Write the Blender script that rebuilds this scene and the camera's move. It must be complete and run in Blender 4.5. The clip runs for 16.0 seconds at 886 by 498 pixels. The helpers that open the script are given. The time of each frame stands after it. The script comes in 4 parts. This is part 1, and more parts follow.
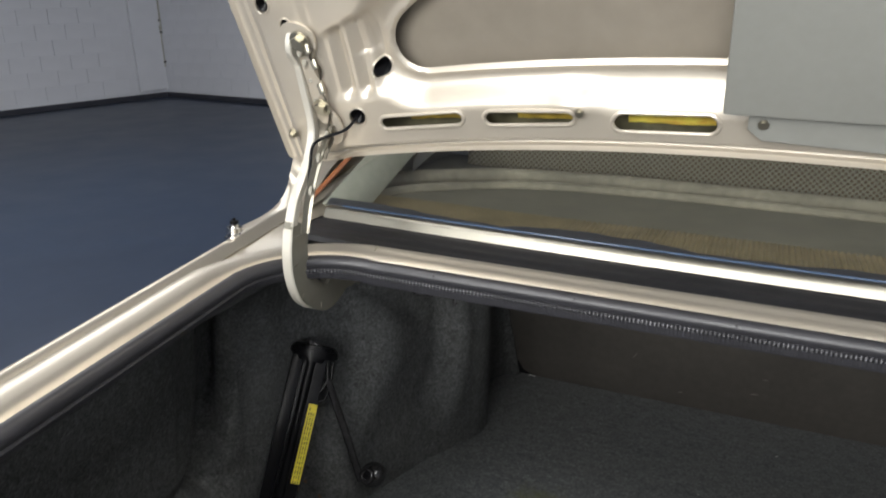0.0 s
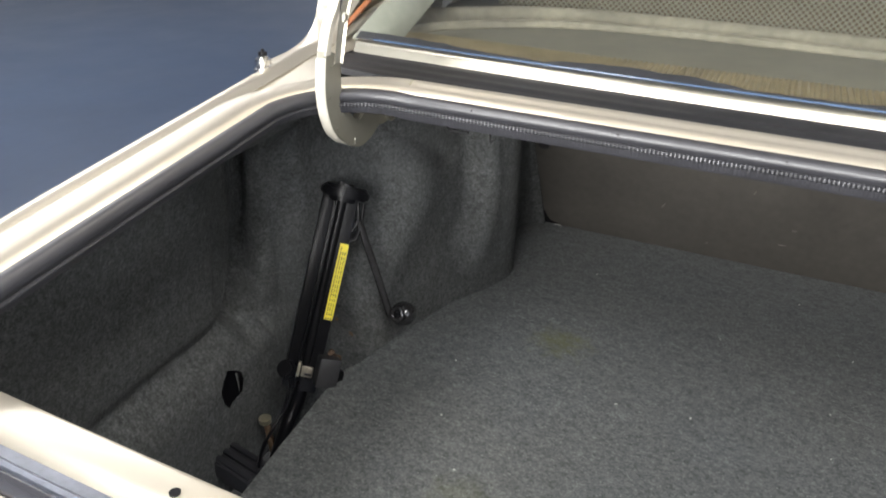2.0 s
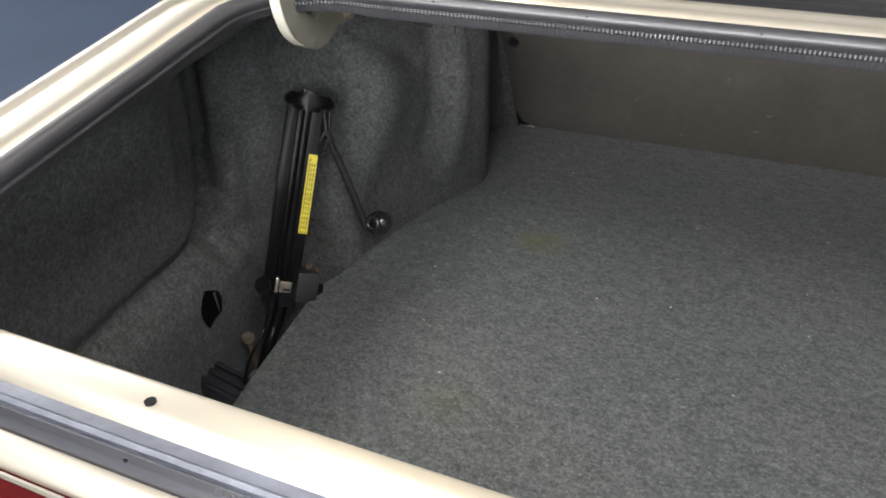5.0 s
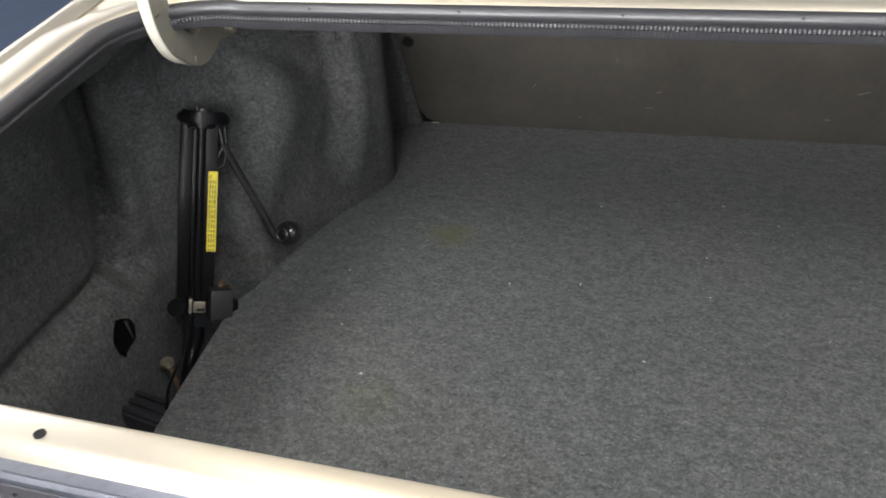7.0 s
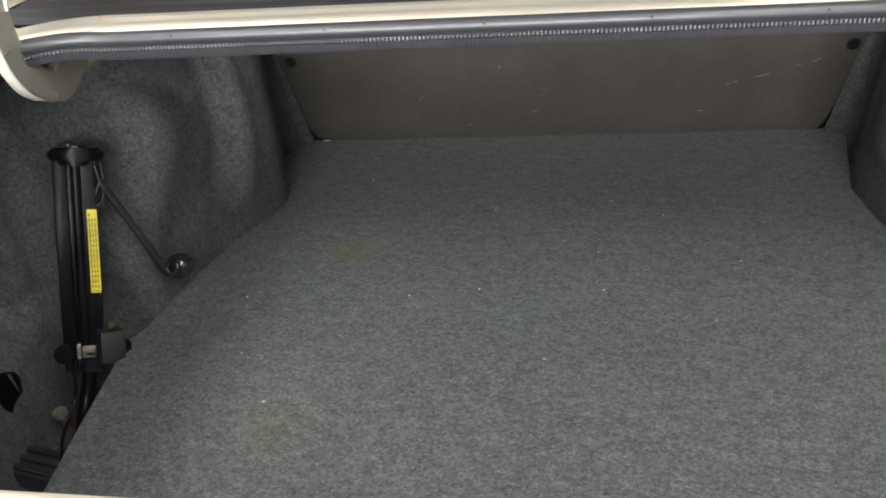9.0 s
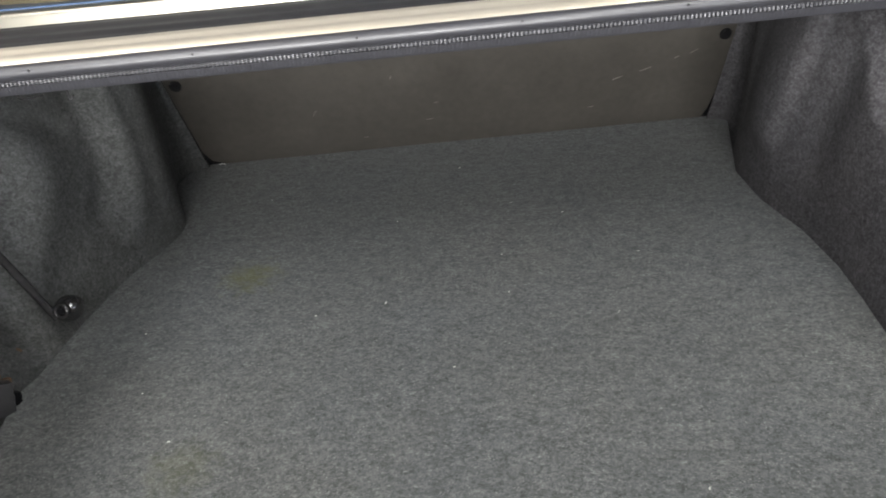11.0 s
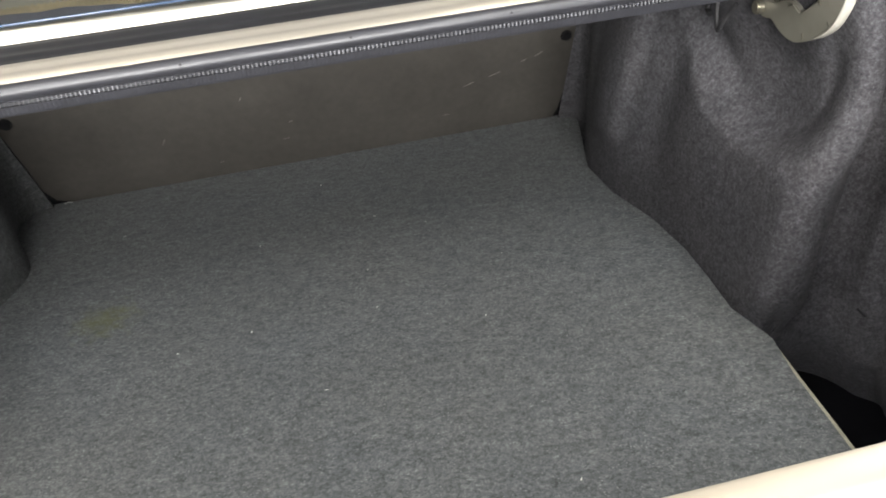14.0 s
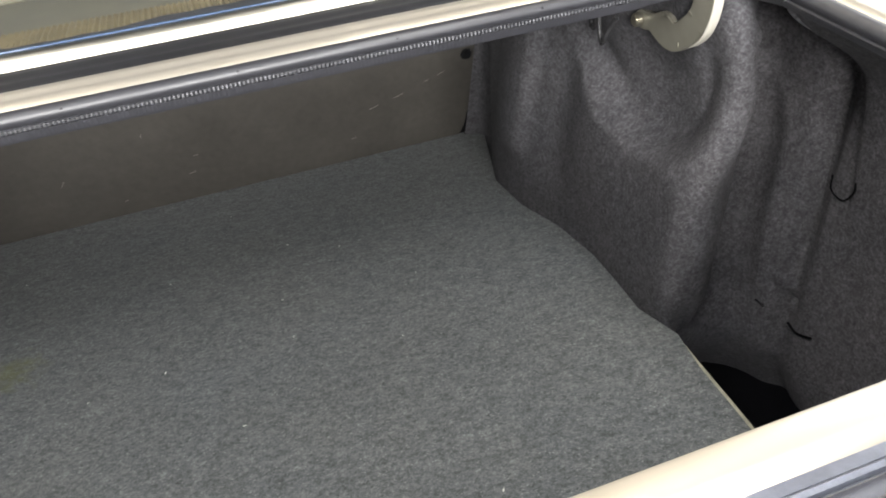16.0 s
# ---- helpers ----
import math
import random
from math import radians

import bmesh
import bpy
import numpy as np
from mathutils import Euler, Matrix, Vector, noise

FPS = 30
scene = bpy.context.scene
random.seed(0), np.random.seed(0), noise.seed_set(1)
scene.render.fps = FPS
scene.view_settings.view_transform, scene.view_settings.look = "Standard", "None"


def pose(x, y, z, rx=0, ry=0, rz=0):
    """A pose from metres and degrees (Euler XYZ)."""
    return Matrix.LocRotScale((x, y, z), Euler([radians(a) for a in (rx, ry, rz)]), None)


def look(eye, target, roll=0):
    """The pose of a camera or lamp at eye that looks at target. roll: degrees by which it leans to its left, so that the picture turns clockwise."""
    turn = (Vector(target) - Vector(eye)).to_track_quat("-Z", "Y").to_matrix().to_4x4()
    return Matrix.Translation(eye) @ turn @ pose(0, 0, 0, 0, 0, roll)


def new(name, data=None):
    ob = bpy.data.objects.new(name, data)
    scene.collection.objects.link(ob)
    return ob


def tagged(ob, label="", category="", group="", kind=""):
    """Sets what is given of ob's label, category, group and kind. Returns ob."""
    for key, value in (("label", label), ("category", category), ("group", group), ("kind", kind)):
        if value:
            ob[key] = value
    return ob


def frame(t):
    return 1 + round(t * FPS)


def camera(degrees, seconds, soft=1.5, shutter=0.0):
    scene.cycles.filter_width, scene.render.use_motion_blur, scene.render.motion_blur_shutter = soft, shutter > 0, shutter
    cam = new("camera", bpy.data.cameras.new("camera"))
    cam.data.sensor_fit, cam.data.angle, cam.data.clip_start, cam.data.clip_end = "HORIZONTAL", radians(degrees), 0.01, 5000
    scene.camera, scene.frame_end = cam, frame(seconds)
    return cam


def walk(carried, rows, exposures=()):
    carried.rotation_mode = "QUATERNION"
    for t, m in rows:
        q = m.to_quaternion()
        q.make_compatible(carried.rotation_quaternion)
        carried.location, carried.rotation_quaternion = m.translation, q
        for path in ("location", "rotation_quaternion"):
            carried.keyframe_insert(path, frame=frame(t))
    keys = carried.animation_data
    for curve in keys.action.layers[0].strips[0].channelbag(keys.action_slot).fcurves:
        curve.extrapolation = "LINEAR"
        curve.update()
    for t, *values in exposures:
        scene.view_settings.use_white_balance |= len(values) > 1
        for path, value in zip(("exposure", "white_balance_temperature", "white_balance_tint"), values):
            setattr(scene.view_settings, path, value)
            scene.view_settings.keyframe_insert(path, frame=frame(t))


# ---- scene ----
cam = camera(60.1, 16.0, soft=1.8, shutter=0.5)
PATH = [
    (0, (-0.116, -0.413, 1.123), (-0.837, 1.37, 0.575), 2.1),
    (0.5, (-0.122, -0.413, 1.115), (-0.849, 1.336, 0.475), 2.2),
    (1, (-0.128, -0.418, 1.107), (-0.85, 1.298, 0.376), 2.4),
    (1.5, (-0.13, -0.425, 1.098), (-0.841, 1.264, 0.296), 2.7),
    (2, (-0.138, -0.417, 1.093), (-0.831, 1.236, 0.205), 2.6),
    (2.5, (-0.141, -0.414, 1.085), (-0.819, 1.213, 0.139), 2.3),
    (3, (-0.145, -0.412, 1.079), (-0.804, 1.191, 0.081), 2.0),
    (3.5, (-0.145, -0.409, 1.074), (-0.795, 1.175, 0.042), 1.7),
    (6, (-0.122, -0.409, 1.071), (-0.652, 1.189, -0.007), -1.6),
    (6.5, (-0.113, -0.412, 1.072), (-0.598, 1.202, -0.006), -2.3),
    (7, (-0.1, -0.412, 1.074), (-0.536, 1.216, -0.003), -3.1),
    (7.5, (-0.094, -0.412, 1.074), (-0.475, 1.233, 0.001), -3.5),
    (8, (-0.084, -0.413, 1.072), (-0.413, 1.248, 0.008), -3.9),
    (8.5, (-0.079, -0.412, 1.075), (-0.353, 1.259, 0.012), -4.1),
    (9, (-0.07, -0.408, 1.073), (-0.297, 1.273, 0.013), -4.5),
    (11.5, (-0.037, -0.397, 1.072), (-0.005, 1.299, 0.012), -6.1),
    (12, (-0.03, -0.396, 1.07), (0.055, 1.298, 0.009), -6.2),
    (12.5, (-0.029, -0.392, 1.071), (0.11, 1.295, 0.006), -6.2),
    (13, (-0.022, -0.391, 1.072), (0.163, 1.291, 0.005), -6.2),
    (13.5, (-0.016, -0.392, 1.072), (0.211, 1.285, 0.006), -6.3),
    (14, (-0.009, -0.393, 1.072), (0.261, 1.279, 0.008), -6.3),
    (14.5, (-0.005, -0.396, 1.073), (0.31, 1.269, 0.012), -6.4),
    (15, (0.004, -0.4, 1.075), (0.362, 1.26, 0.019), -6.8),
    (15.5, (0.009, -0.403, 1.076), (0.415, 1.25, 0.026), -7.0),
    (16, (0.015, -0.404, 1.077), (0.469, 1.24, 0.034), -7.4),
]
# the floor under the car falls a little: everything of the car stands in this pose
SETTLE = Matrix.Translation((0, 0.3, 0)) @ Vector((math.tan(radians(-3)), math.tan(radians(-3)), 1)).rotation_difference(Vector((0, 0, 1))).to_matrix().to_4x4() @ Matrix.Translation((0, -0.3, 0))
walk(cam, [(t, SETTLE @ look(eye, target, roll)) for t, eye, target, roll in PATH], exposures=[(0, -0.86), (0.5, -0.66), (0.9, -0.46), (1.6, -0.02), (2.6, 0.33), (3.5, 0.32), (6.0, 0.02), (8.0, 0.01), (9.0, 0.13), (11.5, 0.26), (16, 0.27)])

# ---------------------------------------------------------------- light
world = bpy.data.worlds.new("world")
scene.world = world
world.use_nodes = True
world.node_tree.nodes["Background"].inputs[0].default_value = (0.62, 0.72, 0.9, 1)
world.node_tree.nodes["Background"].inputs[1].default_value = 0.35

ROOM = Matrix.Translation((-8.5, 8.95, 0)) @ Matrix.Rotation(radians(-17.0), 4, "Z")   # far left corner of the hall
CEIL = 3.3
# unseen panel lamps, added under the ceiling: x, y of the middle, length, width, turn, power
LAMPS = [(-1.15, -1.5, 3.2, 0.7, 90, 114), (1.15, -1.5, 3.2, 0.7, 90, 114), (-0.3, -4.0, 2.6, 1.0, 0, 200), (-4.4, 2.2, 4.0, 2.6, 90, 240), (4.4, 2.2, 4.0, 2.6, 90, 200)]

for lx, ly, ln, wd, turn, power in LAMPS:
    d = bpy.data.lights.new("ceiling_light", "AREA")
    d.shape, d.size, d.size_y, d.energy, d.color = "RECTANGLE", ln, wd, power, (1.0, 0.99, 0.97)
    new("added_ceiling_light", d).matrix_world = Matrix.Translation((lx, ly, CEIL - 0.09)) @ Matrix.Rotation(radians(turn), 4, "Z")


# two unseen fill lamps added before the solid wall behind
REAR_FILLS = [(10.7, 2.42, 330), (13.1, 2.42, 330)]
for wx, wz, power in REAR_FILLS:
    d = bpy.data.lights.new("rear_fill_light", "AREA")
    d.shape, d.size, d.size_y, d.energy, d.color = "RECTANGLE", 1.9, 1.5, power, (1.0, 0.99, 0.965)
    new("rear_fill_light", d).matrix_world = ROOM @ Matrix.Translation((wx, -11.35, wz)) @ Matrix.Rotation(radians(90), 4, "X")

# ---------------------------------------------------------------- materials
def material(name):
    m = bpy.data.materials.new(name)
    m.use_nodes = True
    return m, m.node_tree.nodes, m.node_tree.links, m.node_tree.nodes["Principled BSDF"]


def ramp(nodes, links, src, stops):
    r = nodes.new("ShaderNodeValToRGB")
    while len(r.color_ramp.elements) < len(stops):
        r.color_ramp.elements.new(0.5)
    for e, (p, c) in zip(r.color_ramp.elements, stops):
        e.position, e.color = p, (*c, 1)
    links.new(src, r.inputs[0])
    return r.outputs[0]


def coords(nodes, links, scale=(1, 1, 1), rot=(0, 0, 0)):
    tc, mp = nodes.new("ShaderNodeTexCoord"), nodes.new("ShaderNodeMapping")
    mp.inputs["Scale"].default_value = scale
    mp.inputs["Rotation"].default_value = rot
    links.new(tc.outputs["Object"], mp.inputs[0])
    return mp.outputs[0]


def noise_node(nodes, links, co, scale, detail=3.0, rough=0.55):
    n = nodes.new("ShaderNodeTexNoise")
    n.inputs["Scale"].default_value, n.inputs["Detail"].default_value, n.inputs["Roughness"].default_value = scale, detail, rough
    links.new(co, n.inputs["Vector"])
    return n.outputs[0]


def mix(nodes, links, kind, fac, a, b):
    m = nodes.new("ShaderNodeMix")
    m.data_type, m.blend_type = "RGBA", kind
    for sock, v in ((m.inputs[0], fac), (m.inputs[6], a), (m.inputs[7], b)):
        if isinstance(v, (int, float)):
            sock.default_value = v
        elif isinstance(v, tuple):
            sock.default_value = (*v, 1)
        else:
            links.new(v, sock)
    return m.outputs[2]


def bump(nodes, links, bsdf, height, strength, dist):
    b = nodes.new("ShaderNodeBump")
    b.inputs["Strength"].default_value, b.inputs["Distance"].default_value = strength, dist
    links.new(height, b.inputs["Height"])
    links.new(b.outputs[0], bsdf.inputs["Normal"])


def plain(name, col, rough=0.5, metal=0.0, var=0.12, scale=60, bumps=0.0, coat=0.0, spec=0.5):
    """A surface with slight mottling at two scales."""
    m, n, l, b = material(name)
    co = coords(n, l)
    big, fine = noise_node(n, l, co, scale * 0.12, 4), noise_node(n, l, co, scale, 3)
    lo, hi = tuple(c * (1 - var) for c in col), tuple(min(1, c * (1 + var)) for c in col)
    c1 = ramp(n, l, big, [(0.3, lo), (0.7, hi)])
    c2 = ramp(n, l, fine, [(0.3, (0.5 - var / 2,) * 3), (0.7, (0.5 + var / 2,) * 3)])
    l.new(mix(n, l, "OVERLAY", 0.7, c1, c2), b.inputs["Base Color"])
    b.inputs["Metallic"].default_value = metal
    rr = n.new("ShaderNodeMapRange")
    rr.inputs["To Min"].default_value, rr.inputs["To Max"].default_value = rough * (1 - min(0.2, 2 * var)), min(1, rough * (1 + min(0.2, 2 * var)))
    l.new(big, rr.inputs["Value"])
    l.new(rr.outputs[0], b.inputs["Roughness"])
    b.inputs["Coat Weight"].default_value = coat
    b.inputs["Coat Roughness"].default_value = 0.08
    b.inputs["Specular IOR Level"].default_value = spec
    if bumps:
        bump(n, l, b, fine, bumps, 0.002)
    return m


def carpet(name, dark, light, tint, stains=(), fleck_most=0.40, sheen=0.02):
    """Needle felt: matted fibres in clumps, pale flecks, soft worn patches and stains (x, y, radius, strength)."""
    m, n, l, b = material(name)
    co = coords(n, l)
    streak = coords(n, l, (1, 1.25, 1.1), (0, 0, 0.4))
    warp, weft = coords(n, l, (3.2, 1, 2), (0, 0, 0.35)), coords(n, l, (1, 3.6, 2), (0, 0, -0.2))
    lay = n.new("ShaderNodeMath")
    lay.operation = "MAXIMUM"
    l.new(noise_node(n, l, warp, 210, 3, 0.65), lay.inputs[0]), l.new(noise_node(n, l, weft, 210, 3, 0.65), lay.inputs[1])
    fibre, clump = lay.outputs[0], noise_node(n, l, streak, 175, 7, 0.85)
    patch = noise_node(n, l, co, 2.6, 6, 0.65)
    c = ramp(n, l, clump, [(0.33, dark), (0.52, tuple((a + 1.2 * d) / 2.2 for a, d in zip(light, dark))), (0.70, light)])
    c = mix(n, l, "OVERLAY", 0.42, c, ramp(n, l, fibre, [(0.42, (0.20,) * 3), (0.72, (0.86,) * 3)]))
    c = mix(n, l, "OVERLAY", 0.55, c, ramp(n, l, noise_node(n, l, coords(n, l, (1, 2.0, 1.6), (0, 0, 0.15)), 38, 5, 0.7), [(0.32, (0.30,) * 3), (0.68, (0.68,) * 3)]))
    c = mix(n, l, "OVERLAY", 0.55, c, ramp(n, l, patch, [(0.3, (0.425, 0.455, 0.485)), (0.7, tint)]))
    for sx, sy, r, k in stains:
        d = n.new("ShaderNodeVectorMath")
        d.operation, d.inputs[1].default_value = "DISTANCE", (sx, sy, 0.012)
        l.new(co, d.inputs[0])
        a = n.new("ShaderNodeMath")
        a.operation, a.inputs[1].default_value = "MULTIPLY_ADD", r * 2.2
        a.inputs[2].default_value = -r * 1.1
        l.new(noise_node(n, l, co, 60, 4), a.inputs[0])
        s = n.new("ShaderNodeMath")
        s.operation = "ADD"
        l.new(d.outputs["Value"], s.inputs[0]), l.new(a.outputs[0], s.inputs[1])
        c = mix(n, l, "MIX", ramp(n, l, s.outputs[0], [(r * 0.2, (k,) * 3), (r, (0, 0, 0))]), c, (0.095, 0.100, 0.030))
    v = n.new("ShaderNodeTexVoronoi")
    v.inputs["Scale"].default_value = 620
    l.new(streak, v.inputs["Vector"])
    fleck = ramp(n, l, v.outputs["Color"], [(0.84, (0, 0, 0)), (0.93, (fleck_most,) * 3)])
    c = mix(n, l, "MIX", fleck, c, tuple(min(1, x * 1.9) for x in light))
    l.new(c, b.inputs["Base Color"])
    b.inputs["Roughness"].default_value = 0.95
    b.inputs["Specular IOR Level"].default_value = 0.15
    b.inputs["Sheen Weight"].default_value = sheen
    b.inputs["Sheen Roughness"].default_value = 0.5
    h = n.new("ShaderNodeMath")
    h.operation = "ADD"
    l.new(fibre, h.inputs[0])
    l.new(clump, h.inputs[1])
    bump(n, l, b, h.outputs[0], 0.22, 0.002)
    return m


FLOOR_CARPET = carpet("floor_carpet", (0.0332, 0.0348, 0.0356), (0.173, 0.180, 0.180), (0.575, 0.565, 0.540), [(-0.349, 0.575, 0.05, 0.52), (-0.364, 0.201, 0.05, 0.2)], 0.40, 0.12)
LINER_LEFT = carpet("liner_carpet_dark", (0.029, 0.0298, 0.0298), (0.137, 0.140, 0.137), (0.60, 0.60, 0.58), (), 0.22)
LINER_RIGHT = carpet("liner_carpet_plum", (0.025, 0.0235, 0.0255), (0.126, 0.121, 0.125), (0.62, 0.60, 0.60), (), 0.22)
PAINT = plain("champagne_paint", (0.530, 0.485, 0.405), 0.33, 0.75, 0.012, 40, 0.0, 0.3)
PAINT_IN = plain("champagne_paint_inner", (0.57, 0.515, 0.425), 0.34, 0.45, 0.03, 40, 0.0, 0.4)
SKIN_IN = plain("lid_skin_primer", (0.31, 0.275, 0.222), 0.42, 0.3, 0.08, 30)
# paler than the seal: the glints on its rib tops are in this grey
RIBS = plain("glint_rib", (0.10, 0.10, 0.105), 0.65, 0.0, 0.6, 90)
WINDOW_RUBBER = plain("window_rubber", (0.014, 0.014, 0.016), 0.50, 0.0, 0.3, 60, 0.1, 0.0, 0.3)
# black rubber coloured blue-grey for the reflections along the rear seal
SHEEN_RUBBER = plain("sheen_rubber", (0.135, 0.145, 0.180), 0.38, 0.0, 0.2, 140, 0.2)
RUBBER = plain("black_rubber", (0.024, 0.024, 0.028), 0.44, 0.0, 0.10, 120, 0.03, 0.12)
SEAL_GLOSS = plain("shiny_seal_rubber", (0.024, 0.024, 0.028), 0.20, 0.0, 0.10, 120, 0.02, 0.8)
BLACK = plain("black_enamel", (0.005, 0.005, 0.006), 0.30, 0.0, 0.3, 90, 0.03, 0.0, 0.14)
CASTING = plain("dark_casting", (0.021, 0.021, 0.023), 0.48, 0.0, 0.2, 120, 0.15)
BRASS = plain("dull_brass", (0.30, 0.275, 0.205), 0.4, 0.6, 0.25, 120, 0.15)
PLASTIC = plain("black_plastic", (0.009, 0.009, 0.010), 0.38, 0.0, 0.2, 120, 0.1)
CHROME = plain("chrome", (0.31, 0.295, 0.25), 0.33, 1.0, 0.04, 40)
# hinge plate's zinc, darkened because the plate faces the dim boot
SHADED_ZINC = plain("shaded_zinc", (0.25, 0.238, 0.195), 0.36, 0.4, 0.08, 60)
PILLAR_TRIM = plain("pillar_trim", (0.27, 0.27, 0.225), 0.8, 0.0, 0.1, 80)
GRIP = plain("polished_black_plastic", (0.020, 0.020, 0.021), 0.22, 0.0, 0.3, 120, 0.05, 0.6)
NICKEL = plain("bright_nickel", (0.72, 0.71, 0.68), 0.14, 1.0, 0.05, 90)
# same zinc made paler for the reflection along the hinge edges
LIT_ZINC = plain("lit_zinc", (0.62, 0.59, 0.51), 0.36, 0.35, 0.06, 60)
DULL_ZINC = plain("dull_zinc", (0.27, 0.255, 0.21), 0.34, 0.9, 0.12, 60)
ZINC = plain("zinc_plate", (0.43, 0.405, 0.33), 0.30, 0.9, 0.12, 60)
STEEL = plain("worn_steel", (0.20, 0.18, 0.145), 0.42, 0.9, 0.25, 120, 0.2)
DARKSTEEL = plain("dark_steel", (0.060, 0.059, 0.061), 0.24, 0.6, 0.3, 120, 0.15)
RUST = plain("rust", (0.10, 0.062, 0.036), 0.85, 0.1, 0.4, 160, 0.4)
YELLOW = plain("yellow_label", (0.72, 0.60, 0.03), 0.5, 0.0, 0.1, 90)
INK = plain("black_ink", (0.03, 0.03, 0.02), 0.6)
WAX = plain("yellow_wax", (0.42, 0.30, 0.05), 0.6, 0.0, 0.75, 40, 0.3)
CAVITY = plain("dark_olive_channel", (0.10, 0.092, 0.055), 0.6, 0.0, 0.5, 60, 0.1)
BOARD = plain("brown_hardboard", (0.054, 0.0497, 0.0435), 0.62, 0.0, 0.14, 70, 0.1, 0.0, 0.35)
RAW = plain("raw_fibreboard", (0.27, 0.25, 0.19), 0.85, 0.0, 0.25, 220, 0.4)
GREYTRIM = plain("pale_grey_plastic", (0.25, 0.252, 0.228), 0.45, 0.0, 0.03, 120, 0.05)
RED = plain("red_lens", (0.035, 0.003, 0.003), 0.12, 0.0, 0.1, 40, 0.0, 0.0, 0.2)
ORANGE = plain("amber_trim", (0.21, 0.070, 0.022), 0.4)
SHELF = plain("sage_cloth", (0.135, 0.125, 0.095), 0.9, 0.0, 0.12, 160, 0.3)
SHELF_RIM = plain("rim_cloth", (0.20, 0.182, 0.138), 0.8, 0.0, 0.25, 60, 0.3)
TAN = plain("tan_cloth", (0.20, 0.16, 0.09), 0.95, 0.0, 0.2, 160, 0.5)
LINING = plain("grey_lining", (0.42, 0.42, 0.38), 0.85, 0.0, 0.08, 80)
WHITE = plain("white_wall_paint", (0.66, 0.68, 0.73), 0.75, 0.0, 0.05, 5, 0.1)
# unseen ceiling, kept dark grey to cut the fill light on the car
CEILING = plain("ceiling_paint", (0.26, 0.26, 0.27), 0.85, 0.0, 0.03, 5)
EPOXY = plain("blue_floor_coating", (0.020, 0.034, 0.066), 0.38, 0.0, 0.10, 18, 0.05)
SKIRT = plain("dark_skirting", (0.03, 0.033, 0.045), 0.6)
TYRE = plain("tyre_rubber", (0.02, 0.02, 0.02), 0.8)
SCRATCH = plain("scratched_board", (0.20, 0.19, 0.165), 0.8, 0.0, 0.1, 60)
DAYLIGHT_WHITE = plain("daylight_white", (0.85, 0.85, 0.85), 0.8, 0.0, 0.02, 30)
GLASS_EDGE = plain("tinted_glass_edge", (0.055, 0.085, 0.145), 0.12)
LINT = plain("lint", (0.6, 0.6, 0.56), 0.9)

m, n, l, b = material("window_glass")
n.remove(b)
gl, tr, lw, mx = n.new("ShaderNodeBsdfGlossy"), n.new("ShaderNodeBsdfTransparent"), n.new("ShaderNodeLayerWeight"), n.new("ShaderNodeMixShader")
pw = n.new("ShaderNodeMath")
pw.operation, pw.inputs[1].default_value = "POWER", 1.7
gl.inputs["Roughness"].default_value = 0.02
tr.inputs[0].default_value = (0.88, 0.91, 0.88, 1)
lw.inputs[0].default_value = 0.5
l.new(lw.outputs["Facing"], pw.inputs[0])
l.new(pw.outputs[0], mx.inputs[0]), l.new(tr.outputs[0], mx.inputs[1]), l.new(gl.outputs[0], mx.inputs[2])
l.new(mx.outputs[0], n["Material Output"].inputs[0])
GLASS = m

m, n, l, b = material("woven_net")
co = coords(n, l, (95, 95, 140), (0, 0, 0))
ck = n.new("ShaderNodeTexWave")
ck.inputs["Scale"].default_value, ck.inputs["Distortion"].default_value = 1.0, 0.4
ck.bands_direction = "X"
ck2 = n.new("ShaderNodeTexWave")
ck2.inputs["Scale"].default_value, ck2.inputs["Distortion"].default_value = 1.0, 0.4
ck2.bands_direction = "Z"
co2 = coords(n, l, (1, 1, 1), (0, radians(45), 0))
mpn = n.new("ShaderNodeMapping")
mpn.inputs["Scale"].default_value = (44, 44, 44)
l.new(co2, mpn.inputs[0])
l.new(mpn.outputs[0], ck.inputs["Vector"]), l.new(mpn.outputs[0], ck2.inputs["Vector"])
mu = n.new("ShaderNodeMath")
mu.operation = "MULTIPLY"
l.new(ck.outputs["Fac"], mu.inputs[0]), l.new(ck2.outputs["Fac"], mu.inputs[1])
l.new(ramp(n, l, mu.outputs[0], [(0.12, (0.175, 0.165, 0.130)), (0.40, (0.090, 0.066, 0.036))]), b.inputs["Base Color"])
b.inputs["Roughness"].default_value = 0.9
bump(n, l, b, mu.outputs[0], 0.6, 0.003)
NET = m

# ---------------------------------------------------------------- mesh helpers
def part(name, bm, mat, parent=None, label="", smooth=True):
    """Links a bmesh as one mesh object, under a thing or a part where one is given."""
    bmesh.ops.recalc_face_normals(bm, faces=bm.faces)
    me = bpy.data.meshes.new(name)
    bm.to_mesh(me)
    bm.free()
    me.materials.append(mat)
    if smooth:
        for p in me.polygons:
            p.use_smooth = True
        me.set_sharp_from_angle(angle=radians(38))
    ob = new(name, me)
    ob.parent = parent
    if label:
        ob["label"] = label
    return ob


def thing(name, label, category, group="", kind="", at=(0, 0, 0)):
    ob = tagged(new(name), label, category, group, kind)
    ob.matrix_world = SETTLE @ Matrix.Translation(at)
    return ob


def loft(sections, closed=False, caps=False, bm=None):
    """Quads between successive rows of points."""
    bm = bm or bmesh.new()
    rows = [[bm.verts.new(p) for p in s] for s in sections]
    for a, b2 in zip(rows, rows[1:]):
        k = len(a)
        for i in range(k if closed else k - 1):
            j = (i + 1) % k
